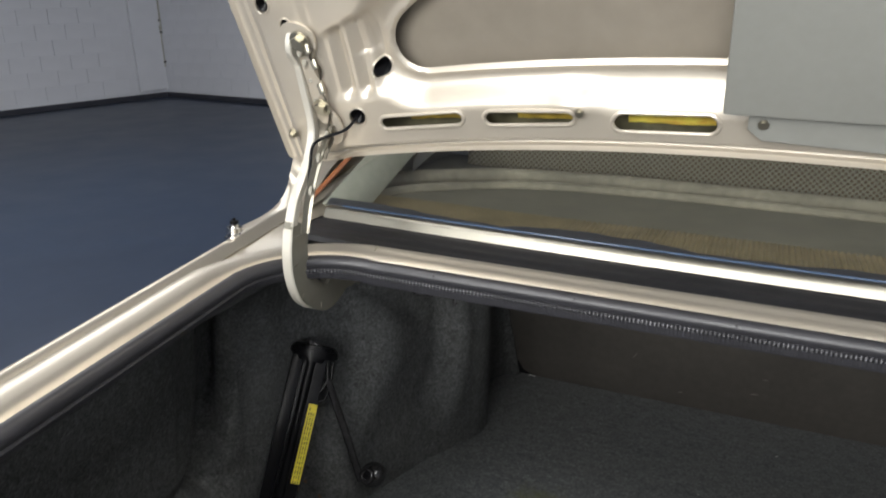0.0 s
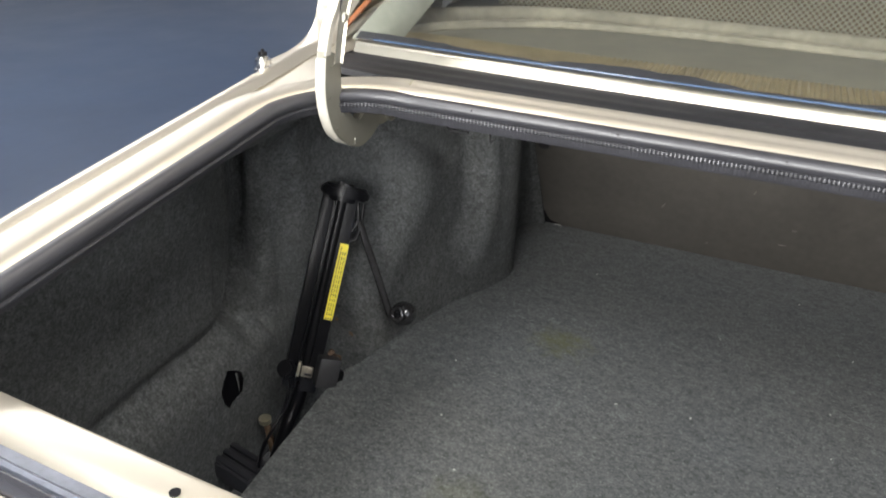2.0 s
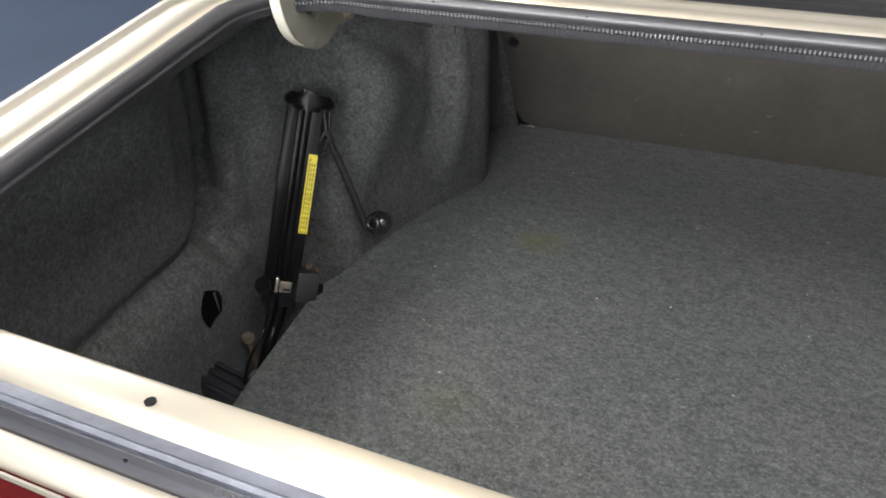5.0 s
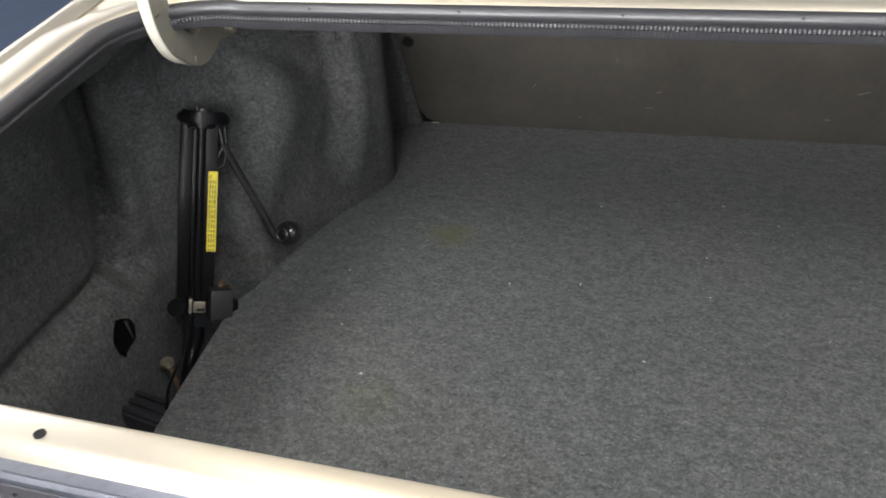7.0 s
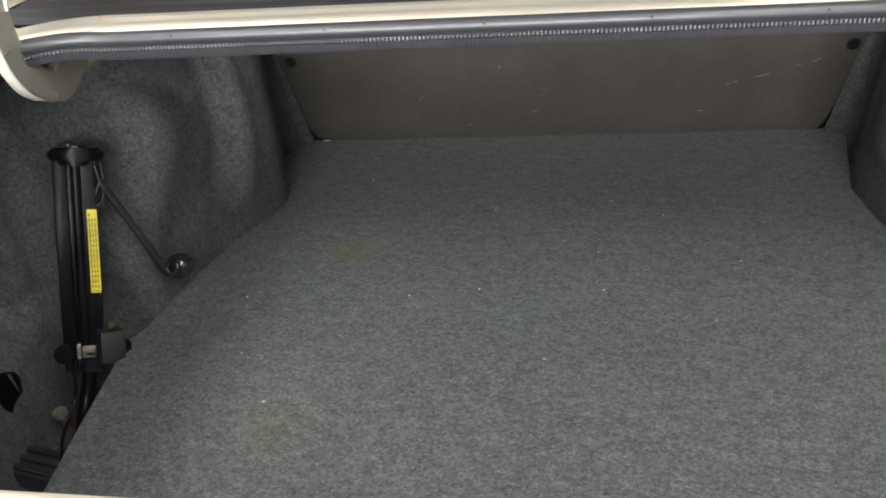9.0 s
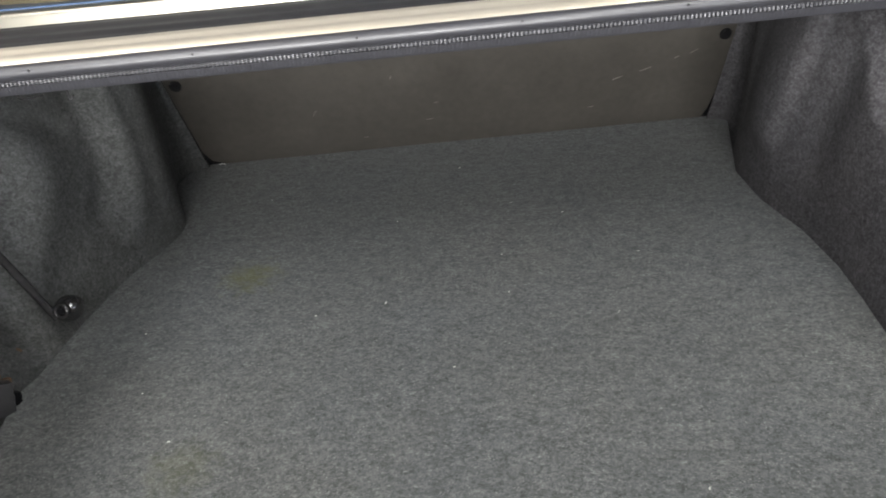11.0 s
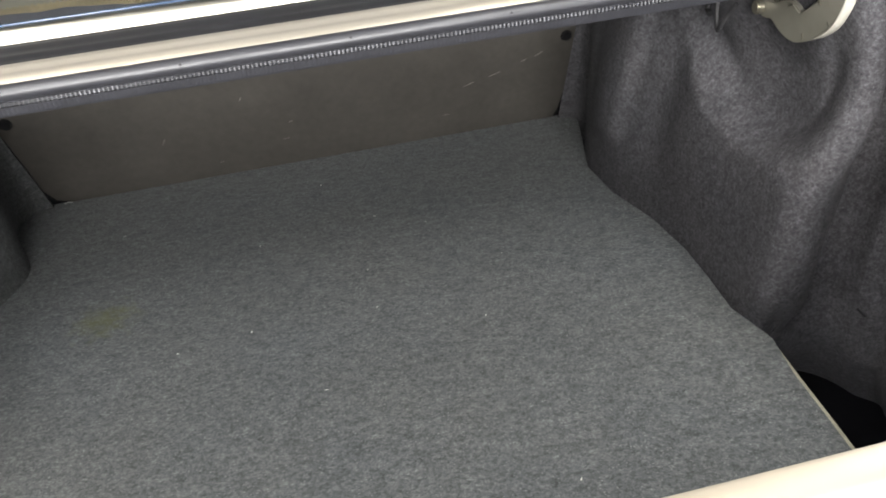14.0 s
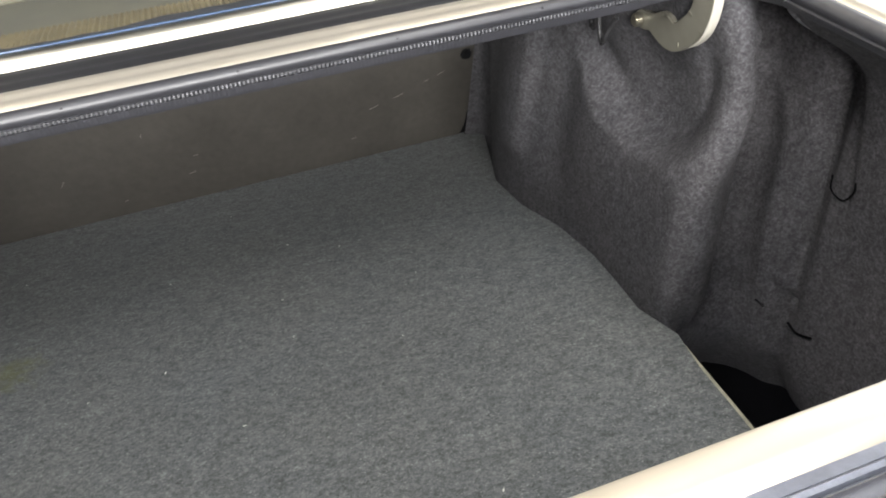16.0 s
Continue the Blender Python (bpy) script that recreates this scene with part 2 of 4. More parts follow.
            bm.faces.new((a[i], a[j], b2[j], b2[i]))
    if caps:
        bm.faces.new(rows[0]), bm.faces.new(rows[-1])
    return bm


def thick(bm, d):
    """Gives a sheet its thickness."""
    bmesh.ops.recalc_face_normals(bm, faces=bm.faces)
    bmesh.ops.solidify(bm, geom=list(bm.faces), thickness=d)
    return bm


def tube(points, r, sides=10, bm=None, caps=True):
    """A round bar along points; r is one radius or one for each point."""
    pts = [Vector(p) for p in points]
    rs = r if isinstance(r, (list, tuple)) else [r] * len(pts)
    secs, up = [], None
    for i, p in enumerate(pts):
        d = (pts[min(i + 1, len(pts) - 1)] - pts[max(i - 1, 0)]).normalized()
        if up is None:
            up = d.orthogonal().normalized()
        up = (up - d * up.dot(d)).normalized()
        side = d.cross(up)
        secs.append([p + rs[i] * (math.cos(a) * up + math.sin(a) * side) for a in (2 * math.pi * k / sides for k in range(sides))])
    return loft(secs, True, caps, bm)


def curve(points, steps=6):
    """Catmull-Rom through points."""
    p = [Vector(q) for q in points]
    p = [2 * p[0] - p[1]] + p + [2 * p[-1] - p[-2]]
    out = []
    for i in range(1, len(p) - 2):
        for k in range(steps):
            t = k / steps
            out.append(0.5 * (2 * p[i] + (p[i + 1] - p[i - 1]) * t + (2 * p[i - 1] - 5 * p[i] + 4 * p[i + 1] - p[i + 2]) * t * t
                              + (3 * p[i] - p[i - 1] - 3 * p[i + 1] + p[i + 2]) * t ** 3))
    return out + [p[-2]]


def box(sx, sy, sz, m=Matrix(), bevel=0.0, bm=None):
    b2 = bmesh.new()
    bmesh.ops.create_cube(b2, size=1, matrix=Matrix.Diagonal((sx, sy, sz, 1)))
    if bevel:
        bmesh.ops.bevel(b2, geom=list(b2.edges), offset=bevel, segments=2, affect="EDGES", profile=0.6)
    b2.transform(m)
    if bm is None:
        return b2
    me = bpy.data.meshes.new("tmp")
    b2.to_mesh(me)
    b2.free()
    bm.from_mesh(me)
    bpy.data.meshes.remove(me)
    return bm


def disc(r, h, m=Matrix(), bevel=0.0, sides=24):
    b2 = bmesh.new()
    bmesh.ops.create_cone(b2, cap_ends=True, segments=sides, radius1=r, radius2=r, depth=h)
    if bevel:
        bmesh.ops.bevel(b2, geom=[e for e in b2.edges if abs(e.verts[0].co.z - e.verts[1].co.z) < 1e-6], offset=bevel, segments=2, affect="EDGES")
    b2.transform(m)
    return b2


def slab(outline, h, m=Matrix(), bevel=0.0):
    """A flat plate from a plan outline, h thick."""
    b2 = bmesh.new()
    f = b2.faces.new([b2.verts.new((x, y, 0)) for x, y in outline])
    up = bmesh.ops.extrude_face_region(b2, geom=[f])
    bmesh.ops.translate(b2, verts=[v for v in up["geom"] if isinstance(v, bmesh.types.BMVert)], vec=(0, 0, h))
    if bevel:
        bmesh.ops.bevel(b2, geom=[e for e in b2.edges if abs(e.verts[0].co.z - e.verts[1].co.z) < 1e-6], offset=bevel, segments=2, affect="EDGES")
    b2.transform(m)
    return b2


def frame_to(origin, zdir, xdir):
    z = Vector(zdir).normalized()
    x = (Vector(xdir) - z * Vector(xdir).dot(z)).normalized()
    return Matrix.Translation(origin) @ Matrix((x, z.cross(x), z)).transposed().to_4x4()


def lerp(a, b2, t):
    return a + (b2 - a) * t


def smooth(a, c, t):
    t = min(1, max(0, (t - a) / (c - a)))
    return t * t * (3 - 2 * t)


def interp(t, pts):
    return float(np.interp(t, [p[0] for p in pts], [p[1] for p in pts]))


# ---------------------------------------------------------------- the hall
def hall():
    W, D = 15.0, 11.5
    def wall(name, x0, y0, x1, y1):
        a, b2 = ROOM @ Vector((x0, y0, 0)), ROOM @ Vector((x1, y1, 0))
        d = b2 - a
        ob = part(name, box(d.length, 0.2, CEIL, Matrix.Translation((d.length / 2, 0.105, CEIL / 2))), WHITE, None, "", False)
        ob.matrix_world = Matrix.Translation(a) @ Matrix.Rotation(math.atan2(d.y, d.x), 4, "Z")
        return tagged(ob, "white painted block wall", "wall", "", "structure")
    w1 = wall("wall_west", 0, -D, 0, 0)
    w2 = wall("wall_north", 0, 0, W, 0)
    wall("wall_east", W, 0, W, -D), wall("wall_south", W, -D, 0, -D)
    bm = box(W + 0.6, D + 0.6, 0.2, Matrix.Translation((W / 2, -D / 2, -0.1)))
    fl = part("floor", bm, EPOXY, None, "", False)
    fl.matrix_world = ROOM
    tagged(fl, "dark blue coated concrete floor", "floor", "", "structure")
    ce = part("ceiling", box(W + 0.6, D + 0.6, 0.2, Matrix.Translation((W / 2, -D / 2, CEIL + 0.1))), CEILING, None, "", False)
    ce.matrix_world = ROOM
    tagged(ce, "plain dark grey ceiling, out of view", "ceiling", "", "structure")
    # skirting
    for nm, w, ln in (("baseboard", w1, D), ("baseboard", w2, W)):
        ob = part(nm, box(ln - 0.04, 0.02, 0.075, Matrix.Translation((ln / 2, -0.011, 0.0385)), 0.003), SKIRT, None, "", False)
        ob.matrix_world = w.matrix_world
        tagged(ob, "dark painted skirting line", "baseboard", "", "structure")
    # pilaster in the corner
    ob = part("trim", box(0.46, 0.05, CEIL - 0.13, Matrix.Translation((D - 0.24, -0.03, 0.12 + (CEIL - 0.13) / 2)), 0.008), WHITE, None, "", False)
    ob.matrix_world = w1.matrix_world
    tagged(ob, "smooth white corner pilaster", "trim", "", "structure")
    # conduit with its clips in the corner
    co = tagged(new("conduit"), "thin grey conduit clipped into the wall corner", "conduit", "", "structure")
    co.matrix_world = w2.matrix_world
    part("pipe", tube(curve([(0.05, -0.02, 0.45), (0.05, -0.02, 0.9), (0.052, -0.03, 1.0), (0.075, -0.03, 1.04), (0.078, -0.02, 1.1), (0.07, -0.02, 2.6)], 4), 0.012, 8), LINING, co)
    for cz in (0.52, 0.95, 1.12):
        part("clip", box(0.05, 0.03, 0.022, Matrix.Translation((0.06, -0.02, cz)), 0.003), SKIRT, co)
    # blocks, laid in half bond
    shared = {}
    def block(w, host, x, z):
        if w not in shared:
            shared[w] = box(w - 0.006, 0.012, 0.194, Matrix(), 0.003)
            me = bpy.data.meshes.new("block")
            shared[w].to_mesh(me)
            me.materials.append(WHITE)
            shared[w] = me
        k = new("block", shared[w])
        k.parent = host
        k.location = (x, 0.0015 * math.sin(37 * x + 11 * z), z)
    for host, lo, hi in ((w1, D - 5.4, D - 0.5), (w2, 0.02, 3.0)):
        for row in range(8):
            x = lo - (0.2 if row % 2 else 0.0)
            while x + 0.4 <= hi + 0.01:
                block(0.4, host, x + 0.2, 0.215 + 0.2 * row)
                x += 0.4
    return w1, w2


WALL_W, WALL_N = hall()

# housings added over the unseen lamps
for lx, ly, ln, wd, turn, power in LAMPS:
    lamp = tagged(new("added_panel_lamp"), "wide panel lamp added under the ceiling, out of view", "ceiling lamp", "panel lamps of the hall")
    lamp.matrix_world = Matrix.Translation((lx, ly, CEIL)) @ Matrix.Rotation(radians(turn), 4, "Z")
    part("housing", box(ln + 0.05, wd + 0.05, 0.05, Matrix.Translation((0, 0, -0.03)), 0.006), CEILING, lamp)

# ---------------------------------------------------------------- the car
car = thing("car", "champagne metallic saloon car with its boot lid open", "car")


def plane_z(y):
    """Height of the boot opening's edge, which falls to the rear."""
    return 0.85 + 0.139 * (y - 0.30)


def ring_path():
    """The opening's edge in plan, from the rear left round the front to the rear right: place, outward, side weight."""
    xl, xr, y0, y1, r = -0.585, 0.55, -0.15, 0.302, 0.10
    out = []
    for k in range(13):
        y = lerp(y0, y1 - r, k / 12)
        out.append((Vector((xl, y, 0)), Vector((-1, 0, 0)), 1.0))
    for k in range(1, 11):
        a = math.pi - math.pi / 2 * k / 10
        o = Vector((math.cos(a), math.sin(a), 0))
        out.append((Vector((xl + r, y1 - r, 0)) + r * o, o, 1 - k / 10))
    for k in range(1, 40):
        x = lerp(xl + r, xr - r, k / 40)
        out.append((Vector((x, y1, 0)), Vector((0, 1, 0)), 0.0))
    for k in range(11):
        a = math.pi / 2 - math.pi / 2 * k / 10
        o = Vector((math.cos(a), math.sin(a), 0))
        out.append((Vector((xr - r, y1 - r, 0)) + r * o, o, k / 10))
    for k in range(1, 13):
        y = lerp(y1 - r, y0, k / 12)
        out.append((Vector((xr, y, 0)), Vector((1, 0, 0)), 1.0))
    return out


RING = ring_path()


def swept(front, side):
    """Sections round the opening: front and side are lists of (outward, up), blended at the corners."""
    secs = []
    for p, o, w in RING:
        z = plane_z(p.y) + 0.010 * w
        row = []
        for (d0, h0), (d1, h1) in zip(front, side):
            d, h = lerp(d0, d1, w), lerp(h0, h1, w)
            row.append((p.x + o.x * d, p.y + o.y * d, z + h))
        secs.append(row)
    return secs


# bulb of the weatherstrip, its ribbed flange below, and the painted channel round it
def bulb(cx, cz, r):
    return [(cx + r * math.cos(a), cz + r * math.sin(a)) for a in (radians(g) for g in range(255, -16, -27))]


part("weatherstrip", loft(swept(bulb(0.0037, 0.0190, 0.0080), bulb(0.0065, 0.0215, 0.0088))), RUBBER, car, "black rubber boot seal")
flange = swept([(0.003, -0.001), (-0.001, 0.000), (-0.0025, 0.003), (-0.003, 0.0085), (-0.0055, 0.0105), (-0.0055, 0.0130), (-0.001, 0.0145)], [(0.003, 0.007), (0.000, 0.008), (-0.001, 0.010), (-0.0015, 0.0125), (-0.003, 0.0138), (-0.003, 0.0152), (0.0, 0.0165)])
fine = []
for a, c in zip(flange, flange[1:]):
    nn = max(2, int((Vector(a[0]) - Vector(c[0])).length / 0.0036))
    fine += [[Vector(p).lerp(Vector(q), k / nn) for p, q in zip(a, c)] for k in range(nn)]
beads = []
for i, row in enumerate(fine):
    k = 1.0 if row[0].y > 0.28 else 0.4
    ctr = row[6]
    for s, depth in ((0.0, 1.0), (0.14, 0.0), (0.80, 0.0), (0.94, 1.0)):
        nxt = fine[min(i + 1, len(fine) - 1)]
        r2 = [p.lerp(q, s) for p, q in zip(row, nxt)]
        for j in (4, 5):
            r2[j] = r2[j].lerp(ctr.lerp(row[3], 0.5), 0.42 * k if depth else 0.0)
        r2[2] = r2[2].lerp(r2[1], 0.3 * k if depth else 0.0)
        beads.append(r2)
part("seal_flange", loft(beads), RUBBER, car, "ribbed black rubber seal flange")
ribs = bmesh.new()
for row, nxt in zip(fine, fine[1:]):
    if row[0].y > 0.26:
        c, along = row[4].lerp(row[5], 0.5), (nxt[4] - row[4])
        up = Vector((0, 0, 0.0020))
        a0, a1 = c + along * 0.40, c + along * 0.62
        out = (row[4] - row[6]).normalized() * 0.0006
        vs = [ribs.verts.new(q) for q in (a0 - up, a1 - up, a1 + up, a0 + up, a0 - up * 0.6 + out, a1 - up * 0.6 + out, a1 + up * 0.6 + out, a0 + up * 0.6 + out)]
        for f in ((4, 5, 6, 7), (0, 1, 5, 4), (2, 3, 7, 6), (1, 2, 6, 5), (3, 0, 4, 7)):
            ribs.faces.new([vs[q] for q in f])
tagged(part("seal_ribs", ribs, RIBS, car, "row of fine ribs along the seal, their glints in paler grey"), "", "", "", "stuff")
# vent holes pricked along the front bulb, from its foot's slope outward
for vx in (-0.413, -0.262, -0.111, 0.040, 0.191, 0.342):
    part("vent_hole", disc(0.0013, 0.0012, Matrix.Translation((vx, 0.302 + 0.0037 - 0.0073, plane_z(0.302) + 0.0190 + 0.0032)) @ Matrix.Rotation(radians(68), 4, "X"), 0.0, 12), BLACK, car, "tiny black vent hole in the seal")
# painted sill round the opening: front and side profiles run out to the deck and the wing
FRONT = [(0.004, 0.019), (0.0028, 0.0235), (0.0032, 0.0258), (0.0052, 0.0276), (0.0090, 0.0312), (0.0125, 0.0326), (0.0150, 0.0334), (0.0175, 0.0358), (0.0215, 0.0378), (0.0265, 0.0372), (0.030, 0.031), (0.042, 0.028), (0.056, 0.027), (0.070, 0.027), (0.085, 0.027), (0.10, 0.027)]
SIDE = [(0.010, 0.008), (0.0130, 0.0105), (0.0195, 0.0150), (0.0265, 0.0200), (0.0315, 0.0232), (0.038, 0.0246), (0.048, 0.0254), (0.058, 0.0258), (0.0635, 0.0236), (0.069, 0.0188), (0.074, 0.0216), (0.078, 0.0228), (0.086, 0.0222), (0.092, 0.0182), (0.100, 0.008), (0.116, -0.006)]
rail = swept(FRONT, SIDE)
part("sill", loft([row[:10] for row in rail]), PAINT, car, "champagne painted sill round the boot opening")
for sg, xa, xb in ((-1, -0.575, -0.662), (1, 0.540, 0.627)):
    plate = []
    for k in range(9):
        y = lerp(0.24, 0.56, k / 8)
        z = plane_z(min(y, 0.36))
        rise = 0.05 * min(1, max(0, (y - 0.34) / 0.30)) ** 1.5
        x0 = lerp(xa, xa + sg * 0.052, smooth(0.315, 0.335, y))
        plate.append([(lerp(x0, xb, j / 6), y, z + lerp(0.0275, 0.0235, j / 6) + rise * j / 6) for j in range(7)])
    part("deck_corner", loft(plate), PAINT, car, "painted corner of the rear deck")
part("weld_seam", tube(curve([(-0.598, 0.285, 0.876), (-0.600, 0.305, 0.8815), (-0.612, 0.33, 0.884)], 4), 0.0018, 6), PAINT, car)


part("weld_seam", tube([(-0.4935, 0.3170, plane_z(0.302) + 0.0337), (-0.4930, 0.3200, plane_z(0.302) + 0.0361), (-0.4925, 0.3240, plane_z(0.302) + 0.0378)], 0.0009, 6), BRASS, car)


def quarter(sign, name):
    """The rear wing beside the opening, from its shoulder down to the sill."""
    xs = -0.585 if sign < 0 else 0.55
    prof = [(0.064, 0.0160), (0.069, 0.0178), (0.0735, 0.0206), (0.078, 0.0228), (0.085, 0.0222), (0.0915, 0.0182), (0.099, 0.008), (0.116, -0.006), (0.155, -0.030), (0.195, -0.062), (0.222, -0.12), (0.232, -0.22), (0.234, -0.36), (0.20, -0.52)]
    secs = []
    for k in range(60):
        y = lerp(-0.26, 1.9, k / 59)
        z = plane_z(min(y, 0.36)) + 0.010
        pinch = 0.0 if y > 0 else 0.03 * (y / 0.26) ** 2
        rise = 0.05 * min(1, max(0, (y - 0.34) / 0.30)) ** 1.5
        secs.append([(xs + sign * (d - pinch), y, z + h + rise * max(0, 1 - (d - 0.07) / 0.10)) for d, h in prof])
    return part(name, thick(loft(secs), 0.004), PAINT, car)


quarter(-1, "rear_wing")
quarter(1, "rear_wing")


# rear lip and tail panel
def lip_y(x):
    return -0.1822 + 0.0182 * max(0.0, (0.15 - x) / 0.69) ** 1.6


def lip(profile, x0=-0.60, x1=0.57, n=40):
    return [[(x, lip_y(x) + dy, 0.782 + h) for dy, h in profile] for x in (lerp(x0, x1, k / n) for k in range(n + 1))]


part("rear_lip", thick(loft(lip([(0.004, -0.40), (0.004, -0.05), (0.0036, -0.0040), (0.0024, -0.0010), (-0.0005, 0.0), (-0.016, -0.0006), (-0.021, -0.0020), (-0.0255, -0.0045), (-0.0285, -0.0072), (-0.045, -0.009), (-0.052, -0.008)])), 0.002), PAINT, car)
part("weatherstrip", loft(lip([(-0.044, -0.010), (-0.0445, -0.003), (-0.0462, 0.0025), (-0.0488, 0.0045), (-0.052, 0.0022), (-0.0550, -0.004), (-0.056, -0.009)])), SEAL_GLOSS, car, "black rubber boot seal")
rows = lip([(-0.0275, -0.006), (-0.0288, -0.0035), (-0.0370, -0.0015), (-0.0378, -0.004)], -0.60, 0.57, 1000)
skew = [[(p[0] - 0.004 * j, p[1], p[2] + (0.00018 if (i % 2) and j in (1, 2) else 0.0)) for j, p in enumerate(r)] for i, r in enumerate(rows)]
part("seal_flange", loft(skew), SHEEN_RUBBER, car, "ribbed seal flange with a bluish sheen in its colour")
rows = lip([(-0.0375, -0.004), (-0.0382, -0.0005), (-0.0400, 0.0012), (-0.0425, 0.0), (-0.0440, -0.004)], -0.60, 0.57, 1050)
part("seal_bead", loft([[(p[0], p[1], p[2] - (0.0003 if i % 3 == 0 and 0 < j < 4 else 0.0)) for j, p in enumerate(r)] for i, r in enumerate(rows)]), SHEEN_RUBBER, car, "beaded seal edge with a bluish sheen in its colour")
part("tail_panel", thick(loft(lip([(-0.0535, -0.008), (-0.0560, -0.0035), (-0.060, -0.0028), (-0.064, -0.0045), (-0.070, -0.0085), (-0.078, -0.016), (-0.084, -0.03), (-0.088, -0.06), (-0.090, -0.2), (-0.087, -0.42)], -0.76, 0.72)), 0.003), PAINT, car)
part("tail_light", loft(lip([(-0.0725, -0.0115), (-0.0735, -0.0070), (-0.078, -0.0085), (-0.086, -0.016), (-0.094, -0.034), (-0.100, -0.08), (-0.100, -0.2), (-0.08, -0.21)], -0.74, -0.36)), RED, car, "red tail light lens")

part("lens_trim", tube([(x, lip_y(x) - 0.0762, 0.782 - 0.0074) for x in (lerp(-0.74, -0.36, k / 10) for k in range(11))], 0.0016, 6), CHROME, car)

# aerial socket on the wing
ant = part("aerial_base", disc(0.011, 0.010, Matrix.Translation((-0.671, 0.302, 0.8795)), 0.003, 20), NICKEL, car, "chrome aerial socket with a black tip")
part("nut", disc(0.0090, 0.012, Matrix.Translation((-0.671, 0.302, 0.8895)), 0.003, 12), NICKEL, ant)
part("tip", disc(0.0050, 0.010, Matrix.Translation((-0.671, 0.302, 0.8985)), 0.003, 12), BLACK, ant, "black plastic tip")
for hx, hy, hr in ((-0.3885, -0.1825, 0.0033), (-0.371, -0.2215, 0.0014)):
    part("drain_hole", disc(hr, 0.0012, Matrix.Translation((hx, hy, 0.7820 if hr > 0.003 else 0.7844)), 0.0, 20), BLACK, car, "dark drilled hole")

# deck between the opening and the rear window
def deck(profile):
    return [[(x, y + 0.02 * (abs(x + 0.02) / 0.65) ** 2, z) for y, z in profile] for x in (lerp(-0.622, 0.587, k / 60) for k in range(61))]


part("window_rubber", loft(deck(((0.319, 0.880), (0.323, 0.8852), (0.330, 0.8862), (0.340, 0.8850), (0.349, 0.8850), (0.354, 0.8862), (0.362, 0.8862), (0.368, 0.8852), (0.376, 0.8858), (0.384, 0.8872), (0.391, 0.8868), (0.397, 0.8852), (0.401, 0.8862), (0.406, 0.885)))), WINDOW_RUBBER, car, "black rubber window seal")
part("chrome_strip", loft(deck(((0.404, 0.884), (0.4060, 0.8885), (0.4075, 0.8930), (0.4095, 0.8968), (0.413, 0.8988), (0.420, 0.8985), (0.426, 0.894)))), CHROME, car, "bright polished window trim")


def glass_at(x, v):
    y = 0.424 + 0.02 * (abs(x + 0.02) / 0.65) ** 2
    return Vector((x, y + 0.62 * v + 0.06 * (abs(x + 0.02) / 0.65) ** 3 * v, 0.900 + 0.40 * v))


part("rear_window", (loft([[glass_at(lerp(-0.64 + 0.13 * v, 0.60 - 0.13 * v, k / 24), v) for k in range(25)] for v in (j / 10 for j in range(11))])), GLASS, car, "curved clear rear window").visible_shadow = False
part("glass_edge", tube([glass_at(x, -0.006) + Vector((0, -0.0015, 0.0026)) for x in (lerp(-0.60, 0.56, k / 60) for k in range(61))], 0.0013, 8), GLASS_EDGE, car, "blue tinted edge of the rear window")
seal = []
for k in range(201):
    x = lerp(-0.63, 0.59, k / 200)
    v = 0.009 + 0.016 * max(0.0, noise.noise((x * 5.0, 2.2, 7.0)) + 0.10) ** 0.6 + 0.004 * noise.noise((x * 30, 0, 1))
    seal.append([glass_at(x, 0.0) + Vector((0, 0, -0.002)), glass_at(x, v * 0.6) + Vector((0, 0.0005, -0.002)), glass_at(x, v) + Vector((0, 0.0005, -0.002))])
part("glass_sealant", loft(seal), RUBBER, car, "ragged black sealant along the glass")
for sg in (-1, 1):
    edge = [glass_at((-0.64 + 0.13 * v) if sg < 0 else (0.60 - 0.13 * v), v) for v in (j / 10 for j in range(11))]
    part("window_gasket", tube([q + Vector((sg * 0.012, -0.002, 0.003)) for q in edge], 0.0034, 8), ORANGE, car, "amber window edge")
    # pillar, running forward behind the glass edge
    secs = [[e + Vector((-sg * a, bb, c)) for a, bb, c in ((0.0, 0.006, -0.004), (0.016, 0.022, -0.008), (0.028, 0.040, -0.014), (0.034, 0.062, -0.022), (0.030, 0.066, -0.024), (0.002, 0.020, -0.012))] for e in edge]
    part("pillar", loft(secs, True, True), PILLAR_TRIM, car, "pale grey lined rear pillar")
for sg in (-1, 1):
    # outer skin of the pillar, flaring out of the wing: rear edge (y, z), window edge (x, y, z)
    rows = []
    for ry, rz, wx, wy, wz in ((0.345, 0.8760, 0.640, 0.385, 0.880), (0.39, 0.8800, 0.645, 0.415, 0.888), (0.425, 0.8870, 0.650, 0.437, 0.896), (0.449, 0.8990, 0.657, 0.458, 0.905), (0.462, 0.915, 0.662, 0.485, 0.918), (0.472, 0.940, 0.664, 0.53, 0.940),
                               (0.495, 0.99, 0.655, 0.63, 0.985), (0.55, 1.08, 0.630, 0.77, 1.075), (0.65, 1.20, 0.580, 0.94, 1.195), (0.78, 1.31, 0.530, 1.05, 1.30)):
        w, r = Vector((wx, wy, wz)), Vector((0.700, ry, rz))
        row = [w, w.lerp(r, 0.35) + Vector((0.004, -0.004, 0)), w.lerp(r, 0.75) + Vector((0.004, -0.005, 0)), r + Vector((0.003, 0.002, 0)), Vector((0.712, ry + 0.03, rz - 0.002)), Vector((0.725, ry + 0.14, rz - 0.004)), Vector((0.735, ry + 0.5, rz - 0.01))]
